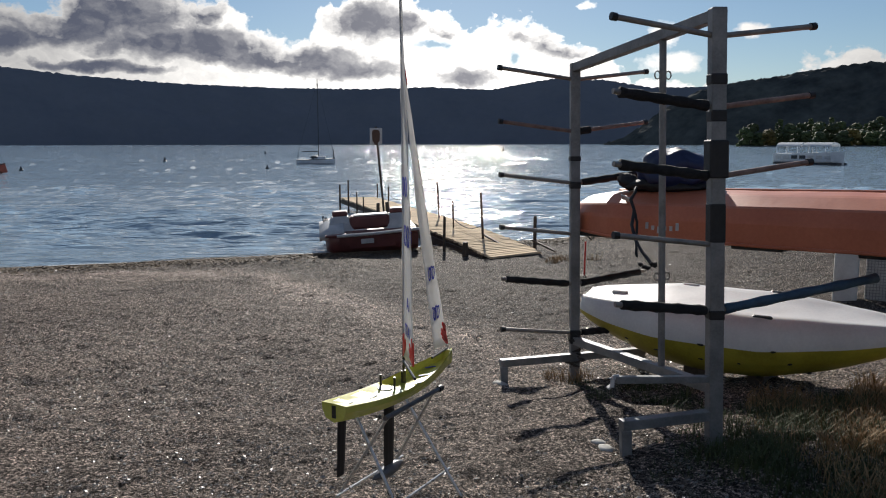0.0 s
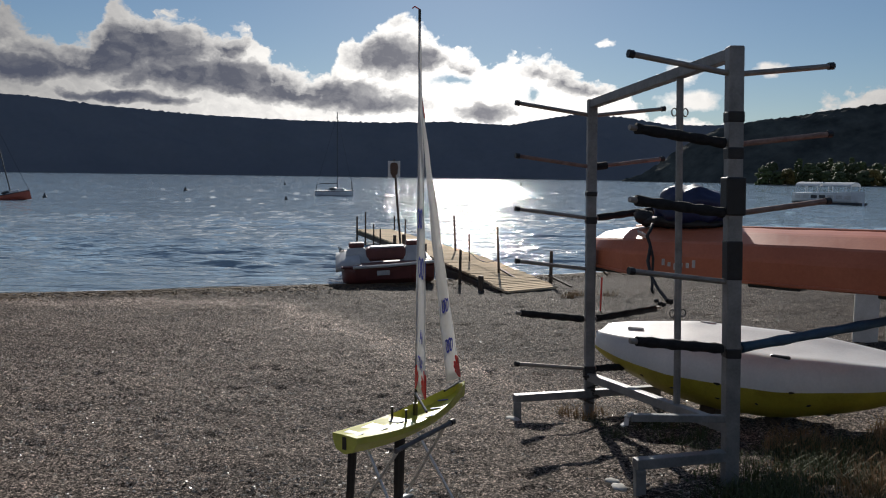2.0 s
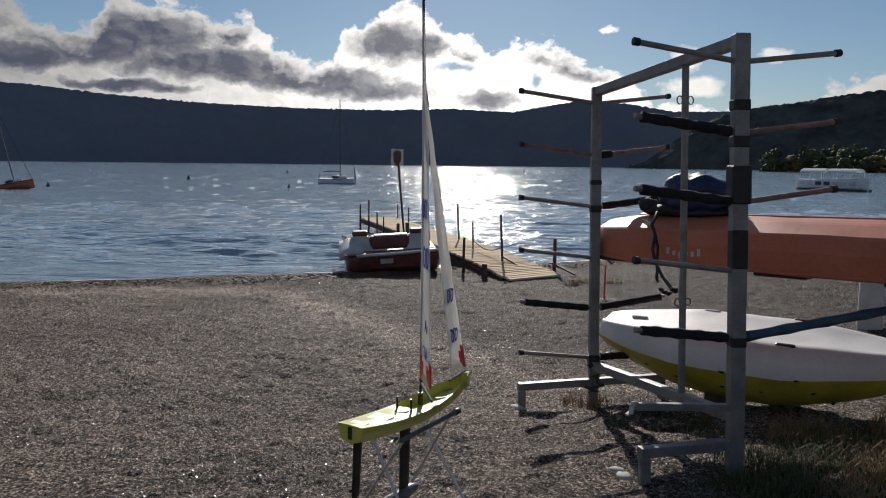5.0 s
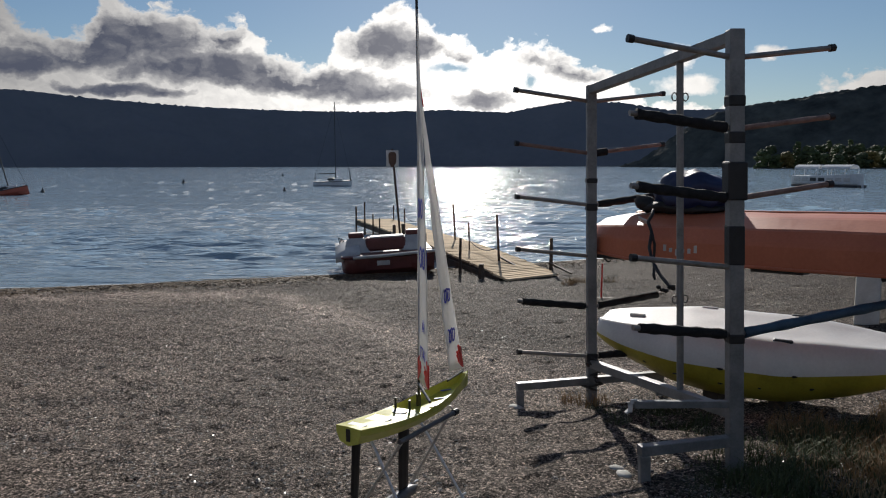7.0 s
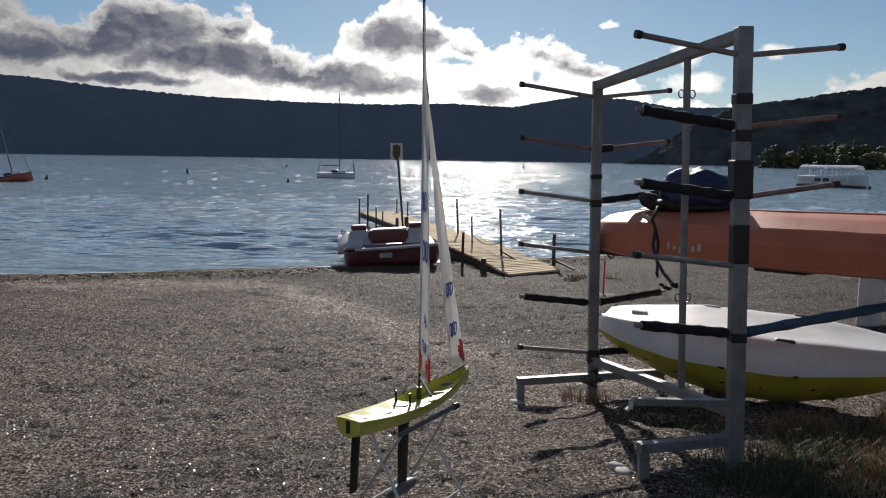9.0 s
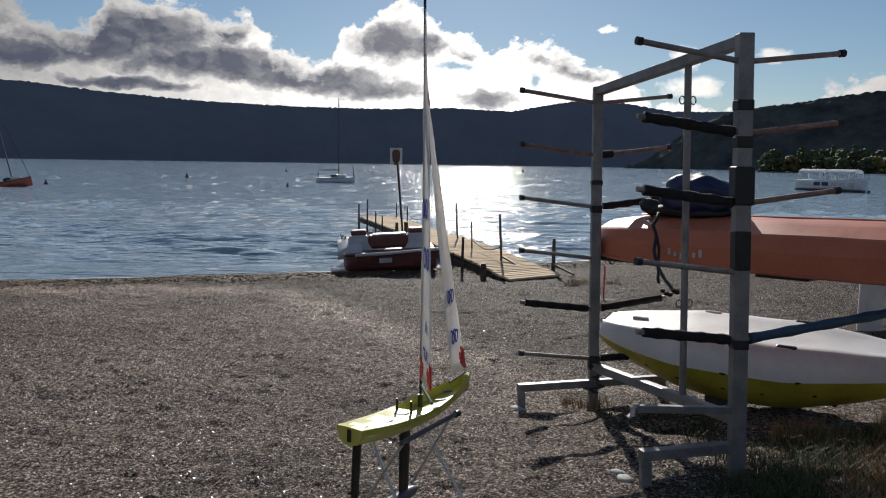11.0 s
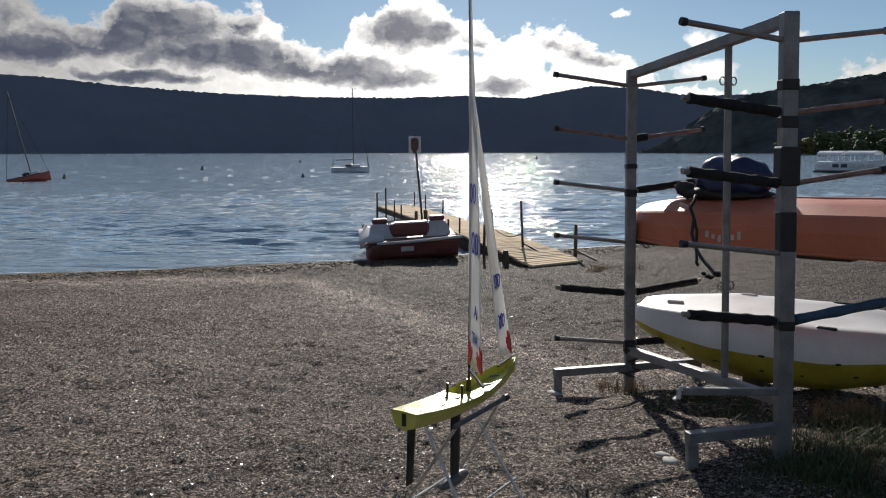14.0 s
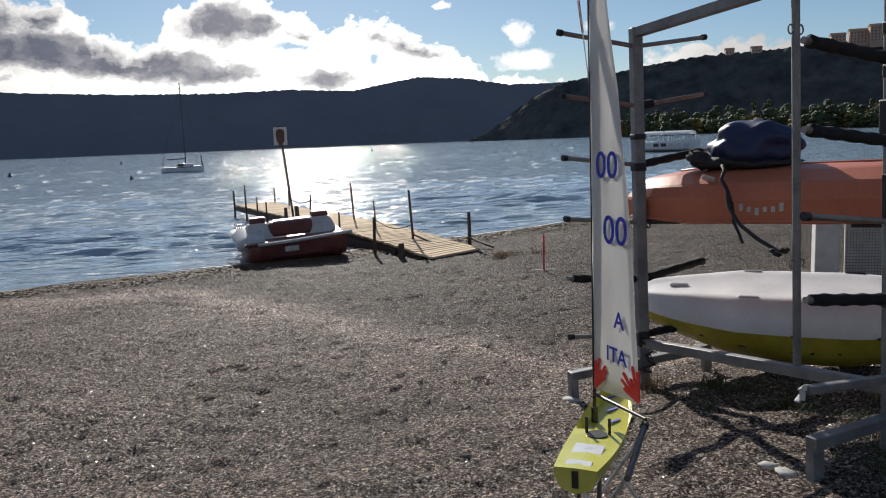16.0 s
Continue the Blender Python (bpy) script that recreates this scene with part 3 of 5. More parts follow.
def rack():
    base = (1.24, 4.5, ground_z(1.24, 4.5))
    r = thing("kayak_rack", base, "grey steel kayak rack with padded arms on the beach", "boat rack")
    for post, top, rows, h in ((NEAR, 2.324, (2.199, 1.873, 1.547, 1.219, 0.893, 0.547), 0.070), (FAR, 2.235, (2.13, 1.785, 1.435, 1.085, 0.735, 0.385), 0.064)):
        near = post is NEAR
        foot = 0.365 if near else 0.21
        p = part("post", beam(post + Vector((0, 0, ground_z(post.x, post.y) - 0.03)), post + Vector((0, 0, top)), h, h, 0.006), GALV, r)
        if near:
            for z, tall, wide in ((1.999, 0.053, 0.078), (1.83, 0.058, 0.076), (1.628, 0.18, 0.092), (1.324, 0.19, 0.075), (0.875, 0.05, 0.076)):
                part("tape_wrap", boxed(pose(post.x, post.y, z), (wide, wide, tall), 0.008), TAPE, p, "black tape wound round the post")
        else:
            for z, tall in ((1.60, 0.035), (1.42, 0.05), (0.36, 0.10)):
                part("tape_wrap", boxed(pose(post.x, post.y, z), (0.074, 0.074, tall), 0.008), TAPE, p, "black strap tied round the post")
        # the foot bar with a short leg at each end
        f0, f1 = post - (0.52 if near else 0.56) * ARM + Vector((0, 0, foot)), post + (0.03 if near else 0.56) * ARM + Vector((0, 0, foot))
        part("foot_bar", beam(f0, f1, 0.05, 0.05, 0.004), GALV, r)
        for e in (f0 + 0.025 * ARM,) if near else (f0 + 0.025 * ARM, f1 - 0.025 * ARM):
            g = ground_z(e.x, e.y) - 0.02
            part("leg", beam((e.x, e.y, min(g, e.z - 0.1)), (e.x, e.y, e.z - 0.025), 0.05, 0.05, 0.004), GALV, r)
        for n, z in enumerate(rows):
            for side in (-1, 1):
                if near and side > 0 and n in (3, 5):
                    continue
                if near and n == 5:
                    # a square stub whose end is torn open
                    tip = post - ARM * 0.545 + Vector((0, 0, z + 0.045))
                    stub = part("arm", beam(post + Vector((0, 0, z)), tip, 0.034, 0.034, 0.003), GALV, r)
                    for q in range(4):
                        part("torn_end", boxed(Matrix.Translation(tip + Vector((-0.008 * q, 0.01 * (q % 2), -0.016 * q + 0.012))) @ pose(0, 0, 0, 30 * q, 50 * q, 20), (0.036, 0.010, 0.022), 0.002), PEDWHITE, stub, "pale torn end of the bar")
                    continue
                long, rise, rad, mat, sleeve = 0.545, 0.063, 0.0135, PIPE, None
                if near and side < 0:
                    sleeve = FOAM if n in (1, 2, 4) else None
                elif near:
                    mat = RUSTY if n in (1, 2) else PIPE
                    if n == 4:
                        long, rise, sleeve = 0.98, 0.11, BLUEPIPE
                elif side < 0:
                    sleeve = FOAM if n == 4 else None
                    mat = RUSTY if n == 1 else PIPE
                else:
                    sleeve = FOAM if n in (2, 4) else None
                    mat = RUSTY if n == 1 else PIPE
                    if n == 5:
                        long, rise, sleeve = 0.30, 0.0, FOAM
                a = post + side * ARM * (h / 2 - 0.01) + Vector((0, 0, z))
                b = post + side * ARM * long + Vector((0, 0, z + rise))
                arm = part("arm", tube([a, b], rad, 10), mat, r)
                d = (b - a).normalized()
                if sleeve:
                    s0 = a + d * 0.03
                    s1 = b - d * (0.0 if sleeve is BLUEPIPE else 0.035)
                    k = 12
                    pts = [s0.lerp(s1, i / k) for i in range(k + 1)]
                    rr = [0.0245 + 0.003 * math.sin(i * 2.1 + n * 1.7 + side) for i in range(k + 1)]
                    part("sleeve", tube(pts, 0.024, 12, radii=rr), sleeve, arm, "blue padded sleeve" if sleeve is BLUEPIPE else "black foam sleeve", True)
                else:
                    part("end_cap", tube([b - d * 0.022, b + d * 0.006], rad + 0.005, 10), TAPE, arm, "black rubber end cap")
                if not near and side > 0 and n == 1:
                    part("foam_stub", tube([a + d * 0.01, a + d * 0.09], 0.026, 12), FOAM, arm, "torn black foam stub")
    part("top_beam", beam(NEAR + Vector((0, 0, 2.291)), FAR + Vector((0, 0, 2.205)), 0.055, 0.055, 0.005), GALV, r)
    part("base_rail", beam(NEAR + Vector((0, 0, 0.498)), FAR + Vector((0, 0, 0.33)), 0.055, 0.055, 0.005), GALV, r)
    mx, my = NEAR.lerp(FAR, 0.30).xy
    m = part("middle_post", tube([(mx, my, 0.45), (mx, my, 2.29)], 0.019, 12), GALV, r)
    for z in (2.06, 0.98):
        for s in (-1, 1):
            ring = bmesh.new()
            c = Vector((mx, my, z)) + s * 0.033 * ARM
            loop = [c + 0.016 * math.cos(t) * ARM + Vector((0, 0, 0.021 * math.sin(t))) for t in (i * math.pi / 6 for i in range(13))]
            part("ring", tube(loop, 0.0038, 6, ring), PIPE, m, "small steel ring")
    # a chain and a padlock tangle at the far post's foot
    rnd = random.Random(3)
    pts = [FAR + Vector((rnd.uniform(-0.07, 0.07), rnd.uniform(-0.09, 0.03), 0.14 + 0.28 * i / 26)) for i in range(26)]
    part("chain", tube(pts, 0.0075, 6), ROPE, r, "dark chain wound round the post foot")
    # the whole rack leans a little
    for ob in r.children_recursive:
        for v in ob.data.vertices:
            v.co.x += (0.0375 - 0.011 * (v.co.y - 3.61)) * (2.3 - v.co.z)
    return r


rack()


def rings_bm(rings):
    bm = bmesh.new()
    return skin(bm, [[bm.verts.new(p) for p in r] for r in rings])


def orange_kayak():
    a, b = Vector((1.17, 5.535, 1.215)), Vector((3.08, 3.31, 1.305))
    k = thing("kayak", (2.0, 4.4, 1.05), "faded orange plastic kayak lying upside down on the rack", "kayak")
    d = (b - a).normalized()
    side = d.cross(Vector((0, 0, 1))).normalized()

    def prof(u):
        """Half width, upper height and lower height."""
        e = min(1, (u + 0.03) / 0.20) ** 0.42 * min(1, (1.03 - u) / 0.20) ** 0.42
        return 0.40 * e, 0.085 + 0.080 * e, 0.075 + 0.050 * e

    # an upturned hull with hard chines: flat bottom, sloping bilge, upright side, rolled rim
    section = ((-1.0, -1.0), (-1.0, -0.05), (-0.985, 0.10), (-0.90, 0.46), (-0.86, 0.54), (-0.55, 0.86), (-0.47, 0.91), (-0.25, 0.98), (0.0, 1.0), (0.25, 0.98), (0.47, 0.91), (0.55, 0.86), (0.86, 0.54), (0.90, 0.46), (0.985, 0.10), (1.0, -0.05), (1.0, -1.0), (0.9, -1.06), (-0.9, -1.06))
    rings = []
    for i in range(45):
        u = i / 44
        w, t, low = prof(u)
        rake = 0.10 * max(0, 1 - u / 0.12) - 0.10 * max(0, 1 - (1 - u) / 0.12)
        c = a.lerp(b, u)
        rings.append([c + side * x * w + d * rake * max(0, z) + Vector((0, 0, z * (t if z > 0 else low) + 0.004 * noise.noise(Vector((u * 14, x * 2, z))))) for x, z in section])
    part("hull", rings_bm(rings), ORANGE, k)
    for s in (-1, 1):
        rim = [r[0 if s < 0 else 16] + side * s * 0.004 for r in rings[1:-1]]
        part("rim", tube(rim, 0.010, 6), ORANGE, k, "rolled rim along the gunwale", True)
    part("keel_runner", tube([a.lerp(b, u) + Vector((0, 0, prof(u)[1] * 0.98)) for u in (0.1 + 0.04 * i for i in range(20))], 0.014, 8), ORANGE, k, smooth=True)
    # black lips at three places along the underside, just below the rim
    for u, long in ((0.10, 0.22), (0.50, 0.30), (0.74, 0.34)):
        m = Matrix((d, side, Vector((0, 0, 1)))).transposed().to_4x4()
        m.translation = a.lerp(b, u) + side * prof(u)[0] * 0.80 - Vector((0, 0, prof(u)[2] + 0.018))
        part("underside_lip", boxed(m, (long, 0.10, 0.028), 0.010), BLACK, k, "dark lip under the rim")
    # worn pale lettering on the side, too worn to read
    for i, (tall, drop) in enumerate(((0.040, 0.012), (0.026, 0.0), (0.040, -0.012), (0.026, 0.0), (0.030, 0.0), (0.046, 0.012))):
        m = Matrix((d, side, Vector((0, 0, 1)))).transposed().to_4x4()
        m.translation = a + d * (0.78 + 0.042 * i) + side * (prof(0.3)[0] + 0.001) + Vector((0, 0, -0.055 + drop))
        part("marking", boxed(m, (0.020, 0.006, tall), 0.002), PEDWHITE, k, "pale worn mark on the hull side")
    loop = [a + d * 0.10 + Vector((0, 0, -0.15)) + side * 0.02 * i + Vector((0, 0, -0.05 * math.sin(math.pi * i / 6))) for i in range(7)]
    part("grab_loop", tube(loop, 0.006, 6), ROPE, k, "dark grab loop")


def white_kayak():
    a, b = Vector((1.21, 5.58, 0.535)), Vector((2.90, 4.376, 0.56))
    k = thing("kayak", (2.3, 4.7, ground_z(2.3, 4.7)), "scuffed white and yellow sit-on kayak beside the rack", "kayak")
    d = (b - a).normalized()
    side = d.cross(Vector((0, 0, 1))).normalized()

    def prof(u):
        """Half width, deck height and depth of the bottom."""
        e = min(1, (u + 0.04) / 0.34) ** 0.45 * min(1, (1.03 - u) / 0.42) ** 0.55
        return 0.38 * e, 0.05 + 0.06 * e, 0.085 + 0.27 * math.sin(math.pi * min(max(u, 0), 1)) ** 0.9

    # a broad flat deck, a rounded gunwale, upright white sides and a yellow bottom; it leans a little to one side
    section = ((0.0, 0.86), (0.30, 0.88), (0.52, 0.94), (0.66, 1.0), (0.76, 0.96), (0.85, 0.80), (0.94, 0.40), (1.0, -0.05), (0.985, -0.24), (0.92, -0.52), (0.64, -0.85), (0.30, -0.97), (0.0, -1.0))
    loop = list(section) + [(-x, z) for x, z in section[-2:0:-1]]
    lean = math.tan(radians(7.0))
    rings = []
    for i in range(45):
        u = i / 44
        w, t, low = prof(u)
        c = a.lerp(b, u)
        rings.append([c + side * x * w + Vector((0, 0, z * (t if z > 0 else low) - x * w * lean + 0.005 * noise.noise(Vector((u * 9, x * 3, z * 2))))) for x, z in loop])
    n = len(loop)
    for name, mat, rows in (("deck", WHITE, list(range(-8, 9))), ("bottom", YELLOW, list(range(8, n - 7)))):
        bm = bmesh.new()
        grid = [[bm.verts.new(r[j % n]) for j in rows] for r in rings]
        skin(bm, grid, closed=False)
        for row in (grid[0], grid[-1]):
            bm.faces.new(row)
        bmesh.ops.recalc_face_normals(bm, faces=bm.faces)
        part(name, bm, mat, k, smooth=True)

    def on_deck(u, x, z=0.9):
        w, t, _ = prof(u)
        m = Matrix((d, side, Vector((0, 0, 1)))).transposed().to_4x4()
        m.translation = a.lerp(b, u) + side * x * w + Vector((0, 0, z * t - x * w * lean))
        return m

    # hand grips, foot wells and a hatch moulded into the deck
    for u, x in ((0.12, 0.0), (0.33, 0.70), (0.33, -0.70), (0.62, 0.72), (0.62, -0.72)):
        part("fitting", boxed(on_deck(u, x, 0.95), (0.12, 0.030, 0.026), 0.012), BLACK if u > 0.5 else PEDWHITE, k, "moulded side grip")
    part("nose_handle", tube([rings[0][4], a - d * 0.05 + Vector((0, 0, 0.0)), rings[0][n - 4]], 0.008, 8), PEDWHITE, k, "white carrying loop at the nose", True)
    # dark rubbed marks along the bottom's edge
    rnd = random.Random(14)
    for _ in range(13):
        i = rnd.randrange(6, 34)
        p = rings[i][rnd.choice((8, 9, 9, 10))]
        part("scuff", blob(Matrix.Translation(p - side * 0.003) @ pose(0, 0, 0, 0, 0, -35), (rnd.uniform(0.012, 0.035), 0.007, rnd.uniform(0.006, 0.014)), 1, 0.5, 3, i), BLACK, k, "dark scuff on the yellow bottom")
    # two timber blocks carry it off the sand
    for u in (0.40, 0.60):
        c = a.lerp(b, u)
        g = ground_z(c.x, c.y)
        m = Matrix((d, side, Vector((0, 0, 1)))).transposed().to_4x4()
        top = c.z - prof(u)[2] + 0.02
        m.translation = Vector((c.x, c.y, (g - 0.02 + top) / 2))
        solid("timber_block", boxed(m, (0.10, 0.34, max(0.04, top - g + 0.02)), 0.006), DARKWOOD, "dark timber block under the white kayak", "timber block", group="blocks under the kayak")


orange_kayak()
white_kayak()


def bag():
    c = Vector((1.62, 4.93, 1.395))
    b = thing("dry_bag", c, "blue nylon bag with black straps on the orange kayak", "bag")
    bm = blob(Matrix.Translation(c + Vector((0, 0, 0.125))) @ pose(0, 0, 0, 0, 0, -40), (0.245, 0.18, 0.15), 4, 0.26, 2.0, 2)
    for v in bm.verts:
        v.co += 0.008 * Vector((0, 0, noise.noise(v.co * 22)))
        v.co.z = max(v.co.z, c.z)
    part("body", bm, BLUEBAG, b, smooth=True)
    part("base_panel", blob(Matrix.Translation(c + Vector((-0.06, 0.03, 0.035))) @ pose(0, 0, 0, 0, 0, -40), (0.29, 0.15, 0.045), 3, 0.25, 3, 5), STRAP, b, "black base panel", True)
    part("flap", blob(Matrix.Translation(c + Vector((-0.25, 0.16, 0.05))) @ pose(0, 0, 0, 0, 20, -40), (0.09, 0.07, 0.05), 3, 0.4, 4, 8), STRAP, b, "black loose flap", True)
    part("print", boxed(Matrix.Translation(c + Vector((-0.08, -0.13, 0.15))) @ pose(0, 0, 0, 30, 0, -35), (0.035, 0.02, 0.03)), PEDWHITE, b, "small white mark")
    part("buckle", boxed(Matrix.Translation(c + Vector((-0.33, -0.05, -0.045))) @ pose(0, 0, 0, 50, 20, -40), (0.07, 0.012, 0.05), 0.006), PEDWHITE, b, "pale plastic buckle")
    main = [(1.33, 4.80, 1.42), (1.31, 4.75, 1.399), (1.276, 4.72, 1.355), (1.292, 4.68, 1.289), (1.264, 4.62, 1.208), (1.257, 4.5, 1.12), (1.262, 4.35, 1.06), (1.27, 4.2, 1.02), (1.262, 4.11, 1.045)]
    loop = [(1.292, 4.68, 1.289), (1.302, 4.66, 1.22), (1.290, 4.62, 1.13), (1.262, 4.50, 1.05), (1.270, 4.49, 1.03)]
    for pts, rad in ((main, 0.0105), (loop, 0.0085)):
        fine = []
        for p, q in zip(pts, pts[1:]):
            fine += [Vector(p).lerp(Vector(q), i / 4) + 0.003 * Vector((math.sin(len(fine) * 1.9), 0, math.cos(len(fine) * 1.3))) for i in range(4)]
        part("strap", tube(fine + [Vector(pts[-1])], rad, 6), STRAP, b, "black hanging strap", True)
    knot = bmesh.new()
    for i in range(5):
        blob(Matrix.Translation((1.27 - 0.022 * i, 4.14 - 0.006 * i, 1.03 + 0.012 * math.sin(i * 2.0))), (0.017, 0.014, 0.013), 1, 0.5, 3, i, knot)
    part("knot", knot, STRAP, b, "strap end knotted to the rack", True)
    return b


bag()


# ---- the model yacht ----
def model_yacht():
    stern, bow = Vector((-0.345, 2.73, 0.0)), Vector((0.118, 3.45, 0.0))
    h = (bow - stern).normalized()
    s = h.cross(Vector((0, 0, 1))).normalized()
    length = (bow - stern).length
    y = thing("model_yacht", (-0.15, 2.98, 0.655), "lime-green model sailing yacht with white sails on a folding stand", "model yacht")

    def sect(u):
        w = 0.046 + 0.034 * math.sin(math.pi * min(1, u * 0.95 + 0.12)) if u < 0.55 else 0.080 * max(0.0, 1 - ((u - 0.45) / 0.55) ** 2.1) + 0.002
        top = 0.742 - 0.042 * math.sin(math.pi * u) + 0.016 * u
        bottom = 0.683 - 0.042 * math.sin(math.pi * min(1, u * 0.9 + 0.1)) + 0.05 * max(0, u - 0.8) ** 1.2
        return w, top, bottom

    bm, rings = bmesh.new(), []
    for i in range(31):
        u = i / 30
        w, top, bo = sect(u)
        well = 0.035 if 0.46 < u < 0.95 else 0.0
        c = stern + h * length * u
        prof = [(-1.0, top), (-0.97, top - 0.35 * (top - bo)), (-0.70, bo + 0.014), (0, bo), (0.70, bo + 0.014), (0.97, top - 0.35 * (top - bo)), (1.0, top), (0.90, top - well), (0, top - well + 0.002), (-0.90, top - well)]
        rings.append([bm.verts.new(c + s * w * x + Vector((0, 0, z))) for x, z in prof])
    skin(bm, rings)
    hull = part("hull", bm, LIME, y)

    def deck_m(u, z, off=0.0):
        m = Matrix((h, s, Vector((0, 0, 1)))).transposed().to_4x4()
        m.translation = stern + h * length * u + s * off + Vector((0, 0, z))
        return m

    for u, lo, wd in ((0.06, 0.035, 0.070), (0.20, 0.10, 0.085)):
        part("deck_patch", boxed(deck_m(u, sect(u)[1] + 0.0015), (lo, wd, 0.003)), PATCH, hull, "pale grey hatch film")
    part("transom_mark", boxed(deck_m(0.0, 0.712, 0.0), (0.006, 0.018, 0.048)), BLACK, hull, "black rudder slot mark")
    part("hatch_ring", tube([deck_m(0.38, sect(0.38)[1]) @ Vector((0, 0, 0)), deck_m(0.38, sect(0.38)[1] + 0.006) @ Vector((0, 0, 0))], 0.032, 16), BLACK, hull, "round black hatch rim")
    for off in (-0.035, 0.035):
        part("pin", tube([deck_m(0.40, 0.705, off) @ Vector((0, 0, 0)), deck_m(0.40, 0.76, off) @ Vector((0, 0, 0))], 0.005, 8), BLACK, hull, "short black sheet post")
    for i, u in enumerate((0.62, 0.72, 0.82)):
        part("marking", boxed(deck_m(u, sect(u)[1] - 0.030, 0.02 - 0.02 * i) @ pose(0, 0, 0, 0, 0, 35), (0.05, 0.010, 0.002)), INK, hull, "blue painted mark on the foredeck")

    def foil(u0, u1, z0, z1, c0, c1, name, label):
        bm, rings = bmesh.new(), []
        for i in range(7):
            q = i / 6
            u, z, c = u0 + (u1 - u0) * q, z0 + (z1 - z0) * q, c0 + (c1 - c0) * q
            ctr = stern + h * length * u + Vector((0, 0, z))
            rings.append([bm.verts.new(ctr + h * c * a + s * c * b) for a, b in ((-0.5, 0), (-0.2, 0.055), (0.2, 0.07), (0.45, 0.04), (0.5, 0), (0.45, -0.04), (0.2, -0.07), (-0.2, -0.055))])
        skin(bm, rings)
        return part(name, bm, BLACK, y, label)

    foil(0.055, 0.035, 0.69, 0.45, 0.055, 0.045, "rudder", "black rudder blade")
    fin = foil(0.41, 0.40, 0.665, 0.365, 0.078, 0.066, "keel_fin", "black keel fin")
    bulb = [deck_m(0.40 + 0.25 * (i / 10 - 0.5), 0.355) @ Vector((0, 0, 0)) for i in range(11)]
    part("ballast_bulb", tube(bulb, 0.02, 12, radii=[0.003 + 0.024 * math.sin(math.pi * i / 10) ** 0.7 for i in range(11)]), DARKTUBE, fin, "dark lead ballast bulb", True)
    base, head = Vector((-0.100, 3.19, 0.68)), Vector((-0.100, 3.20, 2.385))
    mast = part("mast", tube([base.lerp(head, i / 8) + h * 0.012 * math.sin(math.pi * i / 8) for i in range(9)], 0.006, 10), BLACK, y, "slim dark mast")
    part("mast_step", tube([base - Vector((0, 0, 0.02)), base + Vector((0, 0, 0.05))], 0.011, 10), BLACK, mast)
    part("mast_vane", tube([head, head + Vector((-0.02, 0, 0.012)), head + Vector((-0.03, 0.0, 0.004))], 0.003, 6), RED, mast, "red masthead pennant wire")

    def sail(name, tack, top, clew, head_w, roach, label, camber=0.0):
        tack, top, clew = Vector(tack), Vector(top), Vector(clew)
        foot, luff = clew - tack, top - tack
        nrm = foot.cross(luff).normalized()
        bm, rows = bmesh.new(), []
        for i in range(29):
            q = i / 28
            chord = foot.length * ((1 - q) + head_w * q + roach * math.sin(math.pi * q))
            row = []
            for j in range(9):
                u = j / 8
                bend = camber * chord * math.sin(math.pi * u ** 0.8) + 0.003 * noise.noise(Vector((u * 3, q * 9, 1)))
                row.append(bm.verts.new(tack + luff * q + foot.normalized() * chord * u + Vector((0, 0, 0.02 * (1 - q) * u)) + nrm * bend))
            rows.append(row)
        skin(bm, rows, closed=False)
        bmesh.ops.solidify(bm, geom=bm.faces[:], thickness=0.0012)
        return part(name, bm, SAIL, y, label, True), tack, foot, luff, nrm

    tack, clew = (-0.100, 3.185, 0.795), (-0.052, 2.955, 0.795)
    main, o, foot, luff, nrm = sail("mainsail", tack, (-0.100, 3.195, 2.33), clew, 0.10, 0.16, "translucent white mainsail with blue letters")
    part("boom", tube([Vector(tack) - Vector((0, 0, 0.02)), Vector(clew) + foot.normalized() * 0.03 - Vector((0, 0, 0.02))], 0.0055, 8), BLACK, y, "thin boom under the mainsail")
    fx = foot.normalized()

    def lettering(text, place, run, size, parent):
        for sgn in (1, -1):
            cu = bpy.data.curves.new("lettering", "FONT")
            cu.body, cu.size, cu.align_x, cu.align_y, cu.extrude = text, size, "CENTER", "CENTER", 0.0004
            cu.offset = 0.0008
            ob = new("lettering", cu)
            x = run * sgn
            zz = x.cross(Vector((0, 0, 1))).normalized()
            m = Matrix((x, zz.cross(x), zz)).transposed().to_4x4()
            m.translation = place + zz * 0.0045
            ob.data.materials.append(INK)
            ob.parent = parent
            ob.matrix_basis = m

    for text, along, up, size in (("00", 0.085, 0.475, 0.115), ("00", 0.125, 0.345, 0.125), ("A", 0.14, 0.165, 0.075), ("ITA", 0.125, 0.09, 0.070)):
        lettering(text, o + luff * up + fx * along, fx, size, main)

    def corner_patch(c, d1, d2, n, parent):
        """Red reinforcing fingers that fan out from a corner of a sail, on both its faces."""
        c = Vector(c)
        for i in range(6):
            q = i / 5
            d = (d1 * (1 - q) + d2 * q).normalized()
            t = n.cross(d).normalized() * 0.006
            L = 0.090 + 0.02 * math.sin(i * 2.3)
            bm = bmesh.new()
            rings = [[bm.verts.new(c + v + n * w) for w in (-0.0032, 0.0032)] for v in (t * -0.6, t * 0.6, d * L + t, d * L + d * 0.006, d * L - t)]
            skin(bm, rings + [rings[0]], closed=False)
            for side in (0, 1):
                bm.faces.new([r[side] for r in rings])
            bmesh.ops.recalc_face_normals(bm, faces=bm.faces)
            part("corner_finger", bm, RED, parent, "red reinforcing finger at the sail corner")

    lean = (Vector((0, 0, 1)) - fx * 0.05)
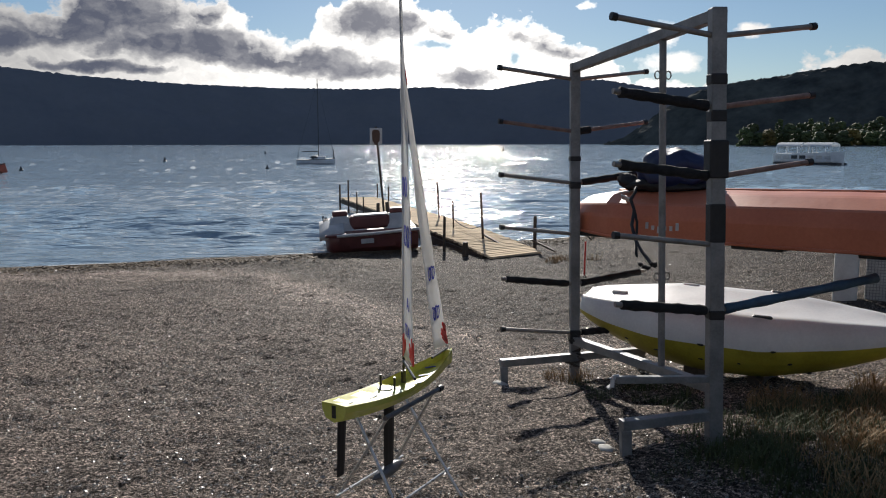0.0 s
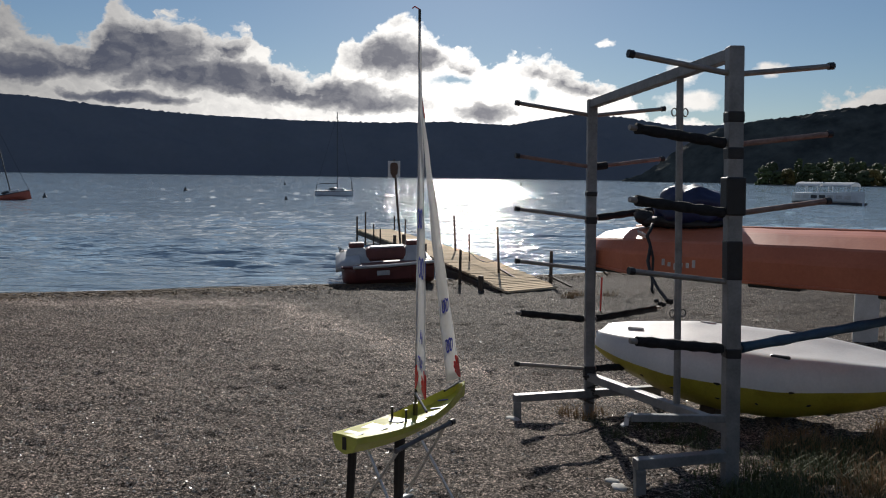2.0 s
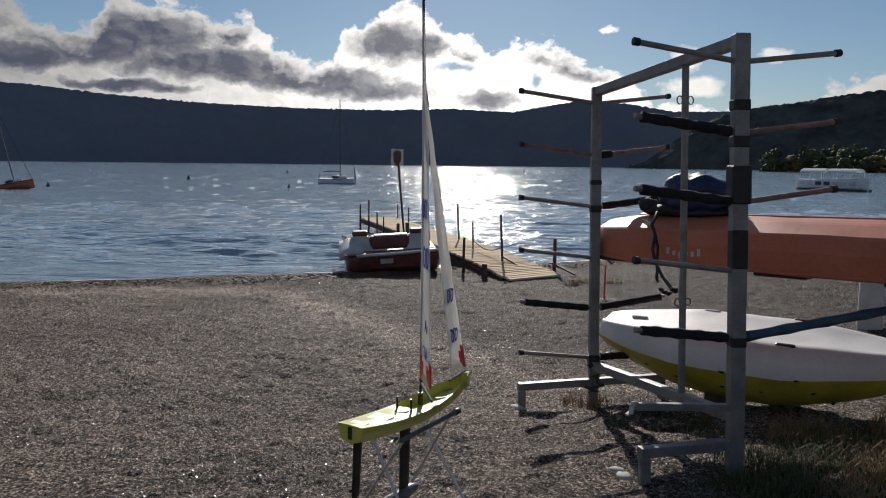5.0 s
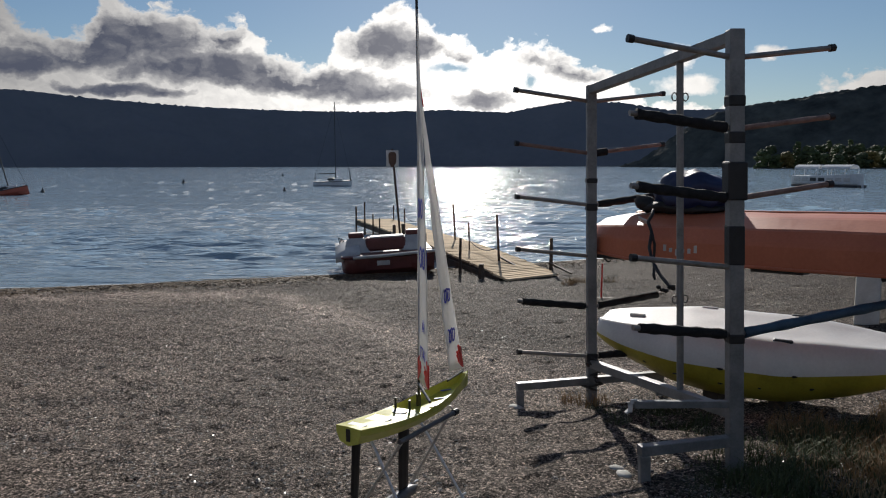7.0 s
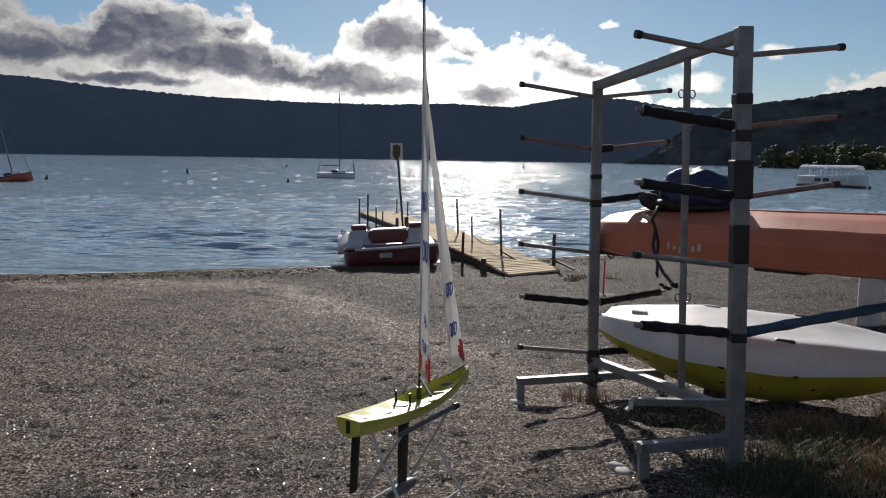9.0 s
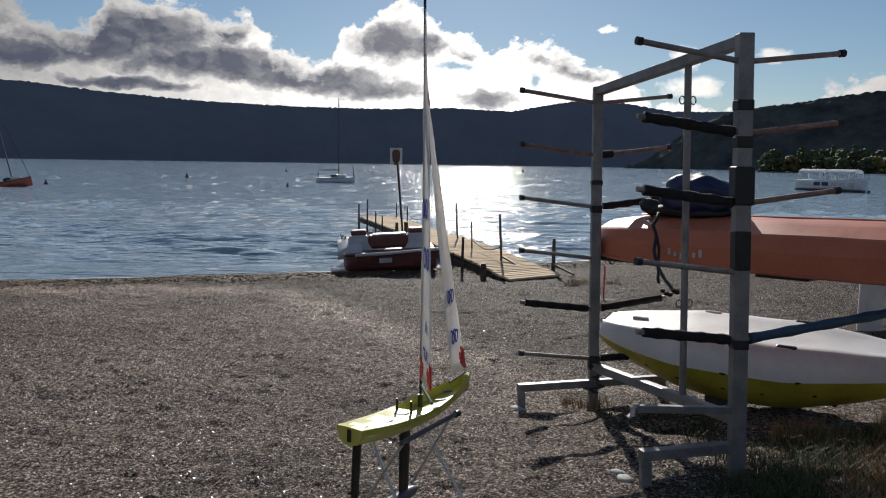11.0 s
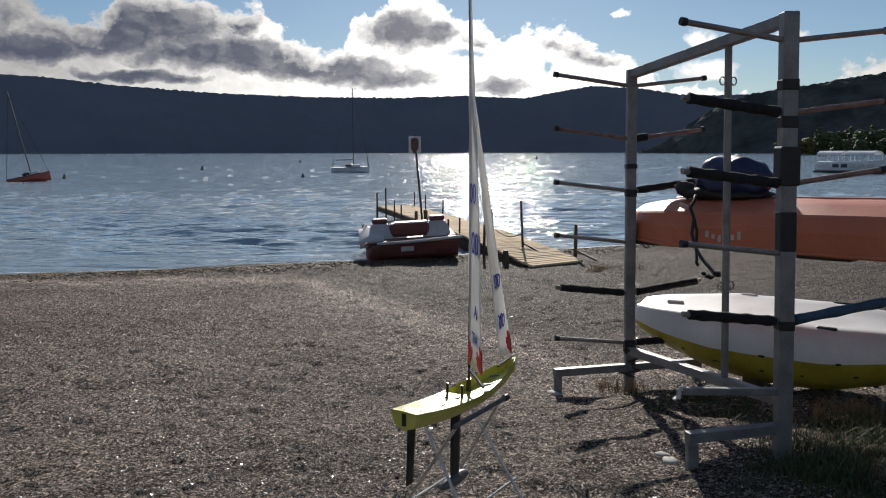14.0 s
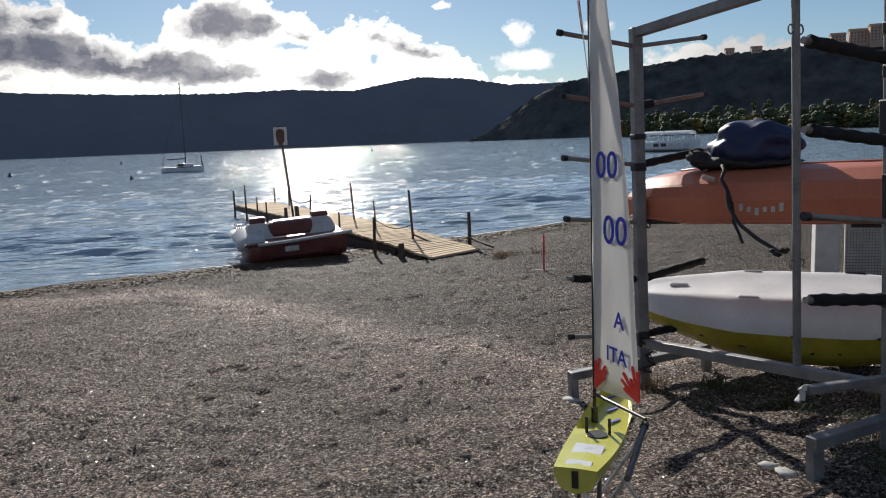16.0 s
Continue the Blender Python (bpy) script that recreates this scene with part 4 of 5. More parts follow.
    corner_patch(Vector(clew) + Vector((0, 0, 0.022)) - fx * 0.004, lean, -fx + Vector((0, 0, 0.35)), nrm, main)
    corner_patch(Vector(tack) + Vector((0, 0, 0.004)) + fx * 0.004, Vector((0, 0, 1)) + fx * 0.06, fx + Vector((0, 0, 0.9)), nrm, main)
    jt, jc, jh = Vector((0.096, 3.375, 0.795)), Vector((0.034, 3.205, 0.800)), Vector((-0.093, 3.300, 2.05))
    jib, jo, jf, jl, jn = sail("jib", jt, jh, jc, 0.06, 0.10, "translucent white jib", 0.02)
    jx = Vector((jf.x, jf.y, 0)).normalized()
    for up, along in ((0.27, 0.075), (0.13, 0.09)):
        lettering("00", jo + jl * up + jf.normalized() * along, jx, 0.085, jib)
    part("jib_boom", tube([jt - Vector((0, 0, 0.016)), jc + jf.normalized() * 0.03 - Vector((0, 0, 0.012))], 0.0045, 8), BLACK, y, "thin boom under the jib")
    corner_patch(jt + Vector((0, 0, 0.006)) + jf.normalized() * 0.006, jl.normalized(), jf.normalized() + Vector((0, 0, 0.7)), jn, jib)
    part("head_patch", tube([jh - jl.normalized() * 0.10, jh], 0.004, 6), RED, jib, "red patch at the head of the jib")
    part("forestay", tube([jt - Vector((0, 0, 0.03)), jh + jl.normalized() * 0.06], 0.0012, 5), BLACK, y)


def yacht_stand():
    c = Vector((-0.145, 2.99, 0))
    h = Vector((0.541, 0.841, 0))
    s = h.cross(Vector((0, 0, 1)))
    st = thing("folding_stand", (c.x, c.y, ground_z(c.x, c.y)), "folding tube stand under the model yacht", "boat stand")
    for side in (-1, 1):
        top = c + s * side * 0.085
        rail = [top + h * -0.16 + Vector((0, 0, 0.655)), top + h * 0.24 + Vector((0, 0, 0.662))]
        r = part("rail", tube(rail, 0.010, 10), DARKTUBE, st, "dark padded top rail")
        part("end_cap", tube([rail[1] - h * 0.012, rail[1] + h * 0.014], 0.0145, 10), TAPE, r, "black end cap")
        for along in (-0.14, 0.18):
            a = top + h * along + Vector((0, 0, 0.655))
            f = c - s * side * 0.20 + h * (along * 1.25)
            f.z = ground_z(f.x, f.y) - 0.005
            part("leg", tube([a, f], 0.0065, 8), ALU, st)
        f0, f1 = (c + s * side * 0.125 + h * q for q in (-0.21, 0.26))
        zz = ground_z(c.x, c.y) + 0.095
        part("cross_bar", tube([f0 + Vector((0, 0, zz)), f1 + Vector((0, 0, zz))], 0.0055, 8), ALU, st, "bright aluminium cross bar")


model_yacht()
yacht_stand()


# ---- the jetty and the pedal boat ----
J0, J1 = Vector((1.06, 12.95, 0.0)), Vector((-2.82, 24.7, 0.0))
JD = (J1 - J0).normalized()
JS = Vector((JD.y, -JD.x, 0))


def deck_z(along):
    """The boards slope down to the beach over the last metres."""
    return float(np.interp(along, [-1, 0, 1.5, 4, 13], [-0.27, -0.245, -0.17, -0.09, -0.03]))


def jetty():
    length = (J1 - J0).length
    j = thing("jetty", (J0.x, J0.y, ground_z(J0.x, J0.y)), "low weathered timber jetty running out into the lake", "jetty")
    for off in (0.06, 1.08):
        for lo, hi in ((0.3, 1.5), (1.5, 4.0), (4.0, length)):
            ends = [J0 + JD * q + JS * off + Vector((0, 0, deck_z(q) - 0.10)) for q in (lo, hi)]
            part("bearer", beam(ends[0], ends[1], 0.07, 0.13, 0.005), DARKWOOD, j, "dark wet bearer")
    part("side_board", beam(J0 + JD * 1.2 - JS * 0.02 + Vector((0, 0, deck_z(1.2) - 0.17)), J0 + JD * 4.4 - JS * 0.02 + Vector((0, 0, deck_z(4.4) - 0.22)), 0.03, 0.24, 0.004), DARKWOOD, j, "dark board closing the side of the jetty")
    n = int(length / 0.145)
    meshes = []
    rnd = random.Random(8)
    for v in range(4):
        bm = boxed(Matrix(), (1.12 + 0.02 * v, 0.1435, 0.035), 0.002)
        me = bpy.data.meshes.new("plank")
        bm.to_mesh(me)
        bm.free()
        me.materials.append(PLANK)
        meshes.append(me)
    turn = math.atan2(JS.y, JS.x)
    for i in range(n):
        ob = new("plank", meshes[rnd.randrange(4)])
        along = 0.145 * (i + 0.5)
        c = J0 + JD * (along + 0.10 * max(0.0, 1 - along / 2.6)) + JS * 0.58
        skew = max(0.0, 1 - along / 2.6) * 0.30
        ob.parent = j
        ob.matrix_basis = Matrix.Translation(c - j.location + Vector((0, 0, deck_z(along) + rnd.uniform(-0.002, 0.002)))) @ pose(0, 0, 0, rnd.uniform(-0.3, 0.3), rnd.uniform(-0.3, 0.3), math.degrees(turn + skew) + rnd.uniform(-0.8, 0.8))
    # posts: distance out, side offset, height over the boards
    for along, off, up, rad, lean in ((0.59, -0.20, 0.18, 0.055, 0), (1.49, -0.28, 0.52, 0.028, 0.01), (0.85, 1.30, 0.56, 0.035, 0), (1.75, 0.62, 0.92, 0.024, -0.05), (3.36, 0.60, 0.60, 0.018, -0.02), (4.30, -0.10, 0.30, 0.024, 0), (3.95, 0.05, 0.36, 0.022, 0),
                                      (6.62, -0.22, 0.30, 0.045, 0), (8.26, -0.20, 0.34, 0.022, 0), (9.22, -0.16, 0.40, 0.022, 0), (10.45, -0.13, 0.68, 0.026, 0), (11.87, -0.09, 0.46, 0.03, 0),
                                      (5.30, 0.95, 0.86, 0.022, -0.05), (8.40, 1.02, 0.43, 0.022, 0.02), (10.31, 1.07, 0.46, 0.022, 0), (11.81, 1.12, 0.47, 0.022, 0)):
        p = J0 + JD * along + JS * off
        dz = deck_z(along)
        low = min(ground_z(p.x, p.y), dz - 0.2) - 0.15
        q = p + JS * lean
        part("jetty_post", tube([(p.x, p.y, low), (p.x, p.y, dz), (q.x, q.y, dz + up)], rad, 8, radii=[rad * 1.1, rad, rad * 0.85]), DARKWOOD, j)
    for along, off, dx in ((0.85, 1.26, 0.55), (1.75, 0.62, 0.5)):
        p = J0 + JD * along + JS * off
        part("prop", beam(p + Vector((0, 0, deck_z(along) + 0.10)), p + Vector((dx * 0.6, -dx, deck_z(along) - 0.03)), 0.04, 0.03, 0.004), DARKWOOD, j, "short board propping the post")
    for a, b, za, zb in ((1.75, 3.36, 0.12, 0.08), (8.4, 10.3, 0.22, 0.22)):
        pts = [J0 + JD * (a + (b - a) * i / 8) + JS * (0.62 if a < 5 else 1.04) + Vector((0, 0, za + (zb - za) * i / 8 - 0.12 * math.sin(math.pi * i / 8))) for i in range(9)]
        part("rope", tube(pts, 0.010, 6), ROPE, j, "sagging dark rope")


def paddle_sign():
    p = Vector((-1.055, 18.80, 0.0))
    s = thing("sign", (p.x, p.y, -0.02), "white sign with a dark brown shape on a tall leaning pole", "sign")
    top = Vector((p.x - 0.18, p.y + 0.05, 2.115))
    part("pole", tube([(p.x, p.y, -0.3), (p.x, p.y, 0.0), top], 0.026, 8), DARKWOOD, s)
    part("stub", tube([(p.x + 0.1, p.y, -0.3), (p.x + 0.08, p.y, 0.28)], 0.05, 8), DARKWOOD, s, "thick stub beside the pole")
    c = Vector((top.x + 0.005, top.y - 0.035, 1.865))
    part("board", boxed(pose(c.x, c.y, c.z + 0.015), (0.30, 0.02, 0.40), 0.004), PEDWHITE, s, "white board")
    bm, rings = bmesh.new(), []
    for z, w in ((-0.20, 0.035), (-0.14, 0.05), (-0.10, 0.085), (0.08, 0.098), (0.15, 0.085), (0.175, 0.04)):
        rings.append([bm.verts.new((c.x + x * w, c.y - 0.014 + yy, c.z + z)) for x, yy in ((-1, -0.006), (1, -0.006), (1, 0.006), (-1, 0.006))])
    skin(bm, rings)
    part("shape", bm, SIGNBROWN, s, "dark brown blade shape")


def pedal_boat():
    o = Vector((-1.16, 15.35, -0.38))
    b = thing("pedal_boat", o, "faded red and white pedal boat drawn up at the waterline", "pedal boat")
    T = Matrix.Translation(o) @ pose(0, 0, 0, 2, -3.0, 8)

    def loc(x, y, z):
        return T @ Vector((x, y, z))

    # two floats, joined by a tray; the end near the beach is at y = -1.1
    for sx in (-0.58, 0.58):
        rings = []
        for i in range(15):
            q = i / 14
            y = -1.15 + 2.5 * q
            w = 0.30 * min(1, (q + 0.06) / 0.16) ** 0.5 * min(1, (1.03 - q) / 0.2) ** 0.6
            low = 0.02 + 0.16 * max(0, 1 - q / 0.2) ** 1.6 + 0.12 * max(0, (q - 0.8) / 0.2) ** 2
            rings.append([loc(sx + x * w, y, z) for x, z in ((-0.7, low), (0.7, low), (0.95, low + 0.12), (1, 0.38), (0.9, 0.44), (-0.9, 0.44), (-1, 0.38), (-0.95, low + 0.12))])
        part("float", rings_bm(rings), PEDRED, b, "faded red float", True)
    # the end wall between the floats, raked in at the shore end, and the pale shoulder over one float
    wall = rings_bm([[loc(x, y, z) for y, z in ((-1.02, 0.10), (-1.14, 0.20), (-1.17, 0.42), (-1.05, 0.44), (-0.9, 0.12))] for x in (-0.62, -0.3, 0.0, 0.3, 0.62, 0.86)])
    part("end_wall", wall, PEDRED, b, "faded red end wall")
    shoulder = rings_bm([[loc(x, y, z) for x, z in ((-0.98, 0.36), (-0.98, 0.47), (-0.82, 0.56 + h), (-0.52, 0.60 + h), (-0.50, 0.42))] for y, h in ((-1.02, -0.08), (-0.75, 0.0), (-0.3, 0.06), (0.3, 0.02), (0.9, -0.06))])
    part("shoulder", shoulder, PEDWHITE, b, "dull white moulded shoulder", True)
    part("tray", boxed(T @ pose(0, 0.1, 0.34), (0.75, 2.2, 0.12), 0.03), PEDRED, b)
    part("deck_rim", boxed(T @ pose(0, -0.95, 0.455), (1.76, 0.42, 0.04), 0.018), PEDRED, b, "faded red end deck")
    for sx in (-0.8, 0.8):
        part("side_rim", boxed(T @ pose(sx, 0.2, 0.465), (0.16, 2.0, 0.05), 0.02), PEDRED, b, "faded red side rim")
    for sx in (-0.56, 0.56):
        bm, rings = bmesh.new(), []
        for z, w, d in ((0.44, 0.25, 0.30), (0.60, 0.22, 0.24), (0.70, 0.17, 0.16), (0.73, 0.15, 0.14)):
            rings.append([bm.verts.new(loc(sx + x * w, -0.35 + y * d, z)) for x, y in ((-1, -1), (1, -1), (1, 1), (-1, 1))])
        skin(bm, rings)
        bmesh.ops.bevel(bm, geom=bm.edges[:], offset=0.02, segments=2, affect="EDGES")
        seat = part("seat_back", bm, PEDWHITE, b, "dull white seat back")
        part("headrest", boxed(T @ pose(sx, -0.35, 0.775), (0.30, 0.24, 0.10), 0.03), PEDRED, seat, "red top of the seat back")
    part("bench", boxed(T @ pose(0.0, -0.45, 0.60), (0.78, 0.34, 0.26), 0.05), PEDRED, b, "red storage bench")
    part("bench_lid", boxed(T @ pose(0.03, -0.47, 0.735), (0.66, 0.26, 0.03), 0.012), PEDWHITE, b, "pale lid")
    part("bumper", tube([loc(-0.66, -1.19, 0.455), loc(0, -1.24, 0.47), loc(0.86, -1.22, 0.50), loc(0.96, -1.18, 0.50)], 0.030, 8), PEDWHITE, b, "white bumper tube")
    part("plate", boxed(T @ pose(-0.10, -1.19, 0.33), (0.24, 0.015, 0.09), 0.006), PEDWHITE, b, "small pale plate")
    for i in range(4):
        part("handlebar", tube([loc(-0.78 - 0.03 * i, 0.1 + 0.1 * i, 0.47), loc(-0.82 - 0.03 * i, 0.1 + 0.1 * i, 0.66)], 0.010, 6), BLACK, b)


jetty()
paddle_sign()
pedal_boat()


# ---- on the lake ----
def boat_hull(length, beam_w, depth, T, bluff=0.55):
    rings = []
    for i in range(17):
        q = i / 16
        w = beam_w / 2 * min(1, 0.72 + q) * max(0.02, 1 - max(0, (q - bluff) / (1 - bluff)) ** 2)
        top = depth * (1 + 0.22 * q * q)
        x = length * (q - 0.5)
        rings.append([T @ Vector(v) for v in ((x, -w, top), (x, -w * 0.92, depth * 0.3), (x, -w * 0.5, -0.12), (x, 0, -0.2), (x, w * 0.5, -0.12), (x, w * 0.92, depth * 0.3), (x, w, top), (x, 0, top + 0.04))])
    return rings_bm(rings)


def sailing_boat(x, y, heading, length, mast_h, lean, hull_mat, label, boom=True):
    T = Matrix.Translation((x, y, LAKE)) @ pose(0, 0, 0, 0, lean, 0) @ pose(0, 0, 0, 0, 0, heading)
    b = thing("sailing_boat", (x, y, LAKE), label, "sailing boat")
    part("hull", boat_hull(length, length * 0.32, length * 0.13, T), hull_mat, b)
    dz = length * 0.135
    part("rubbing_strake", tube([T @ Vector((length * (q - 0.5), -length * 0.16 * max(0.05, min(1, 0.72 + q) * (1 - max(0, (q - 0.55) / 0.45) ** 2)), dz * 0.92 * (1 + 0.22 * q * q))) for q in (i / 12 for i in range(13))], 0.035, 6), BOATDARK, b, "dark strake")
    part("cabin", boxed(T @ pose(length * 0.10, 0, dz + length * 0.035), (length * 0.32, length * 0.17, length * 0.09), length * 0.02), BOATWHITE, b, "white cabin top")
    part("cover", blob(T @ pose(-length * 0.02, 0, dz + length * 0.05), (length * 0.12, length * 0.10, length * 0.05), 2, 0.2, 2, 1), BOATDARK, b, "dark cockpit cover")
    m = part("mast", tube([T @ Vector((length * 0.08, 0, dz)), T @ Vector((length * 0.08, 0, mast_h))], 0.045, 6), BOATDARK, b)
    for tip in (0.49, -0.49):
        part("stay", tube([T @ Vector((length * tip, 0, dz * 1.1)), T @ Vector((length * 0.08, 0, mast_h * 0.97))], 0.014, 5), BOATDARK, m)
    if boom:
        part("boom", tube([T @ Vector((length * 0.08, 0, length * 0.34)), T @ Vector((-length * 0.36, 0, length * 0.33))], 0.05, 6), BOATDARK, b, "boom with furled sail")
        part("stern_post", tube([T @ Vector((length * 0.47, 0, dz)), T @ Vector((length * 0.45, 0, length * 0.40))], 0.05, 6), BOATDARK, b)
        part("rail_post", tube([T @ Vector((-length * 0.45, 0, dz)), T @ Vector((-length * 0.45, 0, length * 0.26))], 0.03, 6), BOATDARK, b)


sailing_boat(-11.3, 78.5, 8, 3.9, 8.5, 0, BOATWHITE, "white moored sailing boat with bare mast on the lake")
sailing_boat(-31.7, 55.6, 35, 2.9, 6.6, -13, BOATRED, "red moored sailing dinghy with leaning bare mast", boom=False)


def tour_boat():
    x, y, L = 37.4, 74.3, 6.6
    T = Matrix.Translation((x, y, LAKE)) @ pose(0, 0, 0, 0, 0, -52)
    b = thing("tour_boat", (x, y, LAKE), "small white passenger boat with a bright canopy on the lake", "boat")
    part("hull", boat_hull(L, 2.1, 1.05, T, 0.8), BOATWHITE, b)
    part("waterline", boxed(T @ pose(0, 0, 0.05), (L * 0.96, 2.0, 0.3), 0.05), BOATDARK, b, "dark boot stripe")
    for n, (cx, lo) in enumerate(((-1.7, 2.4), (1.1, 2.7))):
        rings = []
        for i in range(9):
            q = math.pi * i / 8
            rings.append((1.0 * math.cos(q), 1.75 + 0.38 * math.sin(q)))
        bm = bmesh.new()
        rows = [[bm.verts.new(T @ Vector((cx + e * lo / 2, yy, zz))) for yy, zz in rings] for e in (-1, 1)]
        skin(bm, rows, closed=False)
        bmesh.ops.solidify(bm, geom=bm.faces[:], thickness=0.04)
        can = part("canopy", bm, BOATWHITE, b, "bright canopy")
        for e in (-1, 0, 1):
            for sy in (-0.98, 0.98):
                part("upright", tube([T @ Vector((cx + e * lo / 2.1, sy, 1.05)), T @ Vector((cx + e * lo / 2.1, sy, 1.78))], 0.035, 6), BOATWHITE, can)
    for i in range(7):
        part("hull_panel", boxed(T @ pose(-2.6 + i * 0.8, -1.0, 0.72), (0.6, 0.08, 0.34), 0.02), BOATDARK if i in (2, 3) else PEDWHITE, b, "panel along the boat side")


tour_boat()


def buoy(x, y, r):
    b = thing("buoy", (x, y, LAKE), "dark conical mooring buoy floating on the lake", "buoy", "mooring buoys")
    part("float", blob(Matrix.Translation((x, y, LAKE + r * 0.25)), (r, r, r * 0.6), 2), BOATDARK, b, smooth=True)
    part("cone", tube([(x, y, LAKE + r * 0.5), (x, y, LAKE + r * 1.9), (x, y, LAKE + r * 2.2)], r, 8, radii=[r * 0.75, r * 0.25, r * 0.12]), BOATDARK, b)


for bx, by, br in ((-31.6, 93.3, 0.24), (-32.5, 62.1, 0.17), (-13.4, 64.7, 0.15), (-35.1, 168.0, 0.24), (24.0, 240.0, 0.4)):
    buoy(bx, by, br)


# ---- trees and houses on the far shore ----
def tree_meshes(seed, height, width, leaf):
    rnd = random.Random(seed)
    trunk = tube([(0, 0, -1.0), (0.1, 0, height * 0.3), (0.0, 0.1, height * 0.75)], 0.3, 7, radii=[0.35, 0.28, 0.1])
    for i in range(5):
        a, z = rnd.uniform(0, 6.28), height * rnd.uniform(0.25, 0.55)
        tube([(0, 0, z), (width * 0.3 * math.cos(a), width * 0.3 * math.sin(a), z + height * 0.2)], 0.1, 5, trunk, [0.14, 0.05])
    crown = bmesh.new()
    for i in range(60):
        a, q = rnd.uniform(0, 6.28), rnd.random()
        z = height * (0.04 + 0.88 * q)
        w = width * 0.5 * math.sin(math.pi * min(1, 0.22 + 0.74 * q)) ** 0.7
        rr = w * math.sqrt(rnd.random())
        s = rnd.uniform(0.7, 1.5) * width * 0.15
        blob(Matrix.Translation((rr * math.cos(a), rr * math.sin(a), z)), (s, s, s * rnd.uniform(0.6, 0.95)), 1, 0.55, 1.9, seed * 50 + i, crown)
    out = []
    for name, bm, mat in (("trunk", trunk, BARK), ("crown", crown, leaf)):
        me = bpy.data.meshes.new(name)
        bm.to_mesh(me)
        bm.free()
        me.materials.append(mat)
        out.append(me)
    return out


def trees():
    kinds = [tree_meshes(1, 11, 9, LEAF), tree_meshes(2, 14, 9, LEAF), tree_meshes(3, 8, 9, LEAF), tree_meshes(4, 10, 8, LEAF_GOLD), tree_meshes(5, 17, 6, LEAF)]
    firsts = []
    for i, (tr, cr) in enumerate(kinds):
        t = tagged(new("tree"), ("golden-green autumn tree on the far shore" if i == 3 else "dark green leafy tree on the far shore"), "tree", "trees along the far shore")
        for me in (tr, cr):
            ob = new(me.name, me)
            ob.parent = t
        firsts.append(t)
    rnd = random.Random(21)
    n = 0
    for row, (r0, a0, a1, step, lift) in enumerate(((500, 22.6, 50, 0.62, 0.4), (530, 24.0, 50, 0.62, 0.8), (575, 26.5, 50, 0.7, 2.5), (640, 28.5, 50, 0.8, 5.0), (720, 30, 50, 0.9, 10.0))):
        a = a0
        while a < a1:
            r = r0 + rnd.uniform(-9, 9)
            k = rnd.choice((0, 1, 2, 2, 0, 1, 3, 4 if row else 0))
            place = Matrix.Translation((r * math.sin(radians(a)), r * math.cos(radians(a)), LAKE + lift + rnd.uniform(-0.5, 0.5))) @ pose(0, 0, 0, 0, 0, rnd.uniform(0, 360))
            if n < 5:
                firsts[n].matrix_basis = place
            else:
                copy_thing(firsts[k], place)
            n += 1
            a += step * rnd.uniform(0.7, 1.3)


trees()


def shore_bank():
    """The low bank on which the far trees stand."""
    az = np.arange(21.5, 70, 0.5)
    rows = [(484, -1.0), (488, 0.4), (500, 0.6), (545, 1.2), (600, 3), (680, 6), (860, 9)]
    co = [(r * math.sin(radians(a)), r * math.cos(radians(a)), LAKE + (z if a > 22.3 else min(z, -0.5)) + 0.4 * noise.noise(Vector((a, r * 0.05, 0)))) for r, z in rows for a in az]
    w = len(az)
    me = bpy.data.meshes.new("bank")
    me.from_pydata(co, [], [(j * w + i, j * w + i + 1, (j + 1) * w + i + 1, (j + 1) * w + i) for j in range(len(rows) - 1) for i in range(w - 1)])
    me.materials.append(FOREST)
    tagged(new("backdrop_bank", me), "low green bank under the far trees", "bank", kind="structure")


shore_bank()


def house(az, r, z, w, d, h, label):
    T = Matrix.Translation((r * math.sin(radians(az)), r * math.cos(radians(az)), z)) @ pose(0, 0, 0, 0, 0, -az + 12)
    b = thing("house", T.translation, label, "house", "houses on the hilltop")
    wall = part("wall", boxed(T @ pose(0, 0, h / 2 - 3), (w, d, h + 6)), HOUSE, b)
    bm, rings = bmesh.new(), []
    for x in (-w / 2 - 0.5, w / 2 + 0.5):
        rings.append([bm.verts.new(T @ Vector((x, y, zz))) for y, zz in ((-d / 2 - 0.5, h - 0.2), (0, h + d * 0.22), (d / 2 + 0.5, h - 0.2))])
    skin(bm, rings)
    part("roof", bm, ROOF, b)
    for fl in range(max(1, int(h / 3.2))):
        for i in range(max(1, int(w / 3.6))):
            part("window", boxed(T @ pose(-w / 2 + 2.0 + 3.5 * i, -d / 2 - 0.03, 1.8 + 3.2 * fl), (1.2, 0.2, 1.6)), GLASS, wall)


for hz, hr, hw, hd, hh in ((38.1, 985, 15, 11, 11), (39.3, 990, 20, 12, 14), (40.4, 985, 18, 12, 17), (41.6, 990, 22, 12, 15), (42.8, 985, 16, 12, 18), (31.5, 1000, 10, 8, 6), (33.2, 1000, 12, 8, 6)):
    house(hz, hr, math.tan(radians(5.35)) * 1000 - 3, hw, hd, hh, "pinkish rendered house on the hilltop")


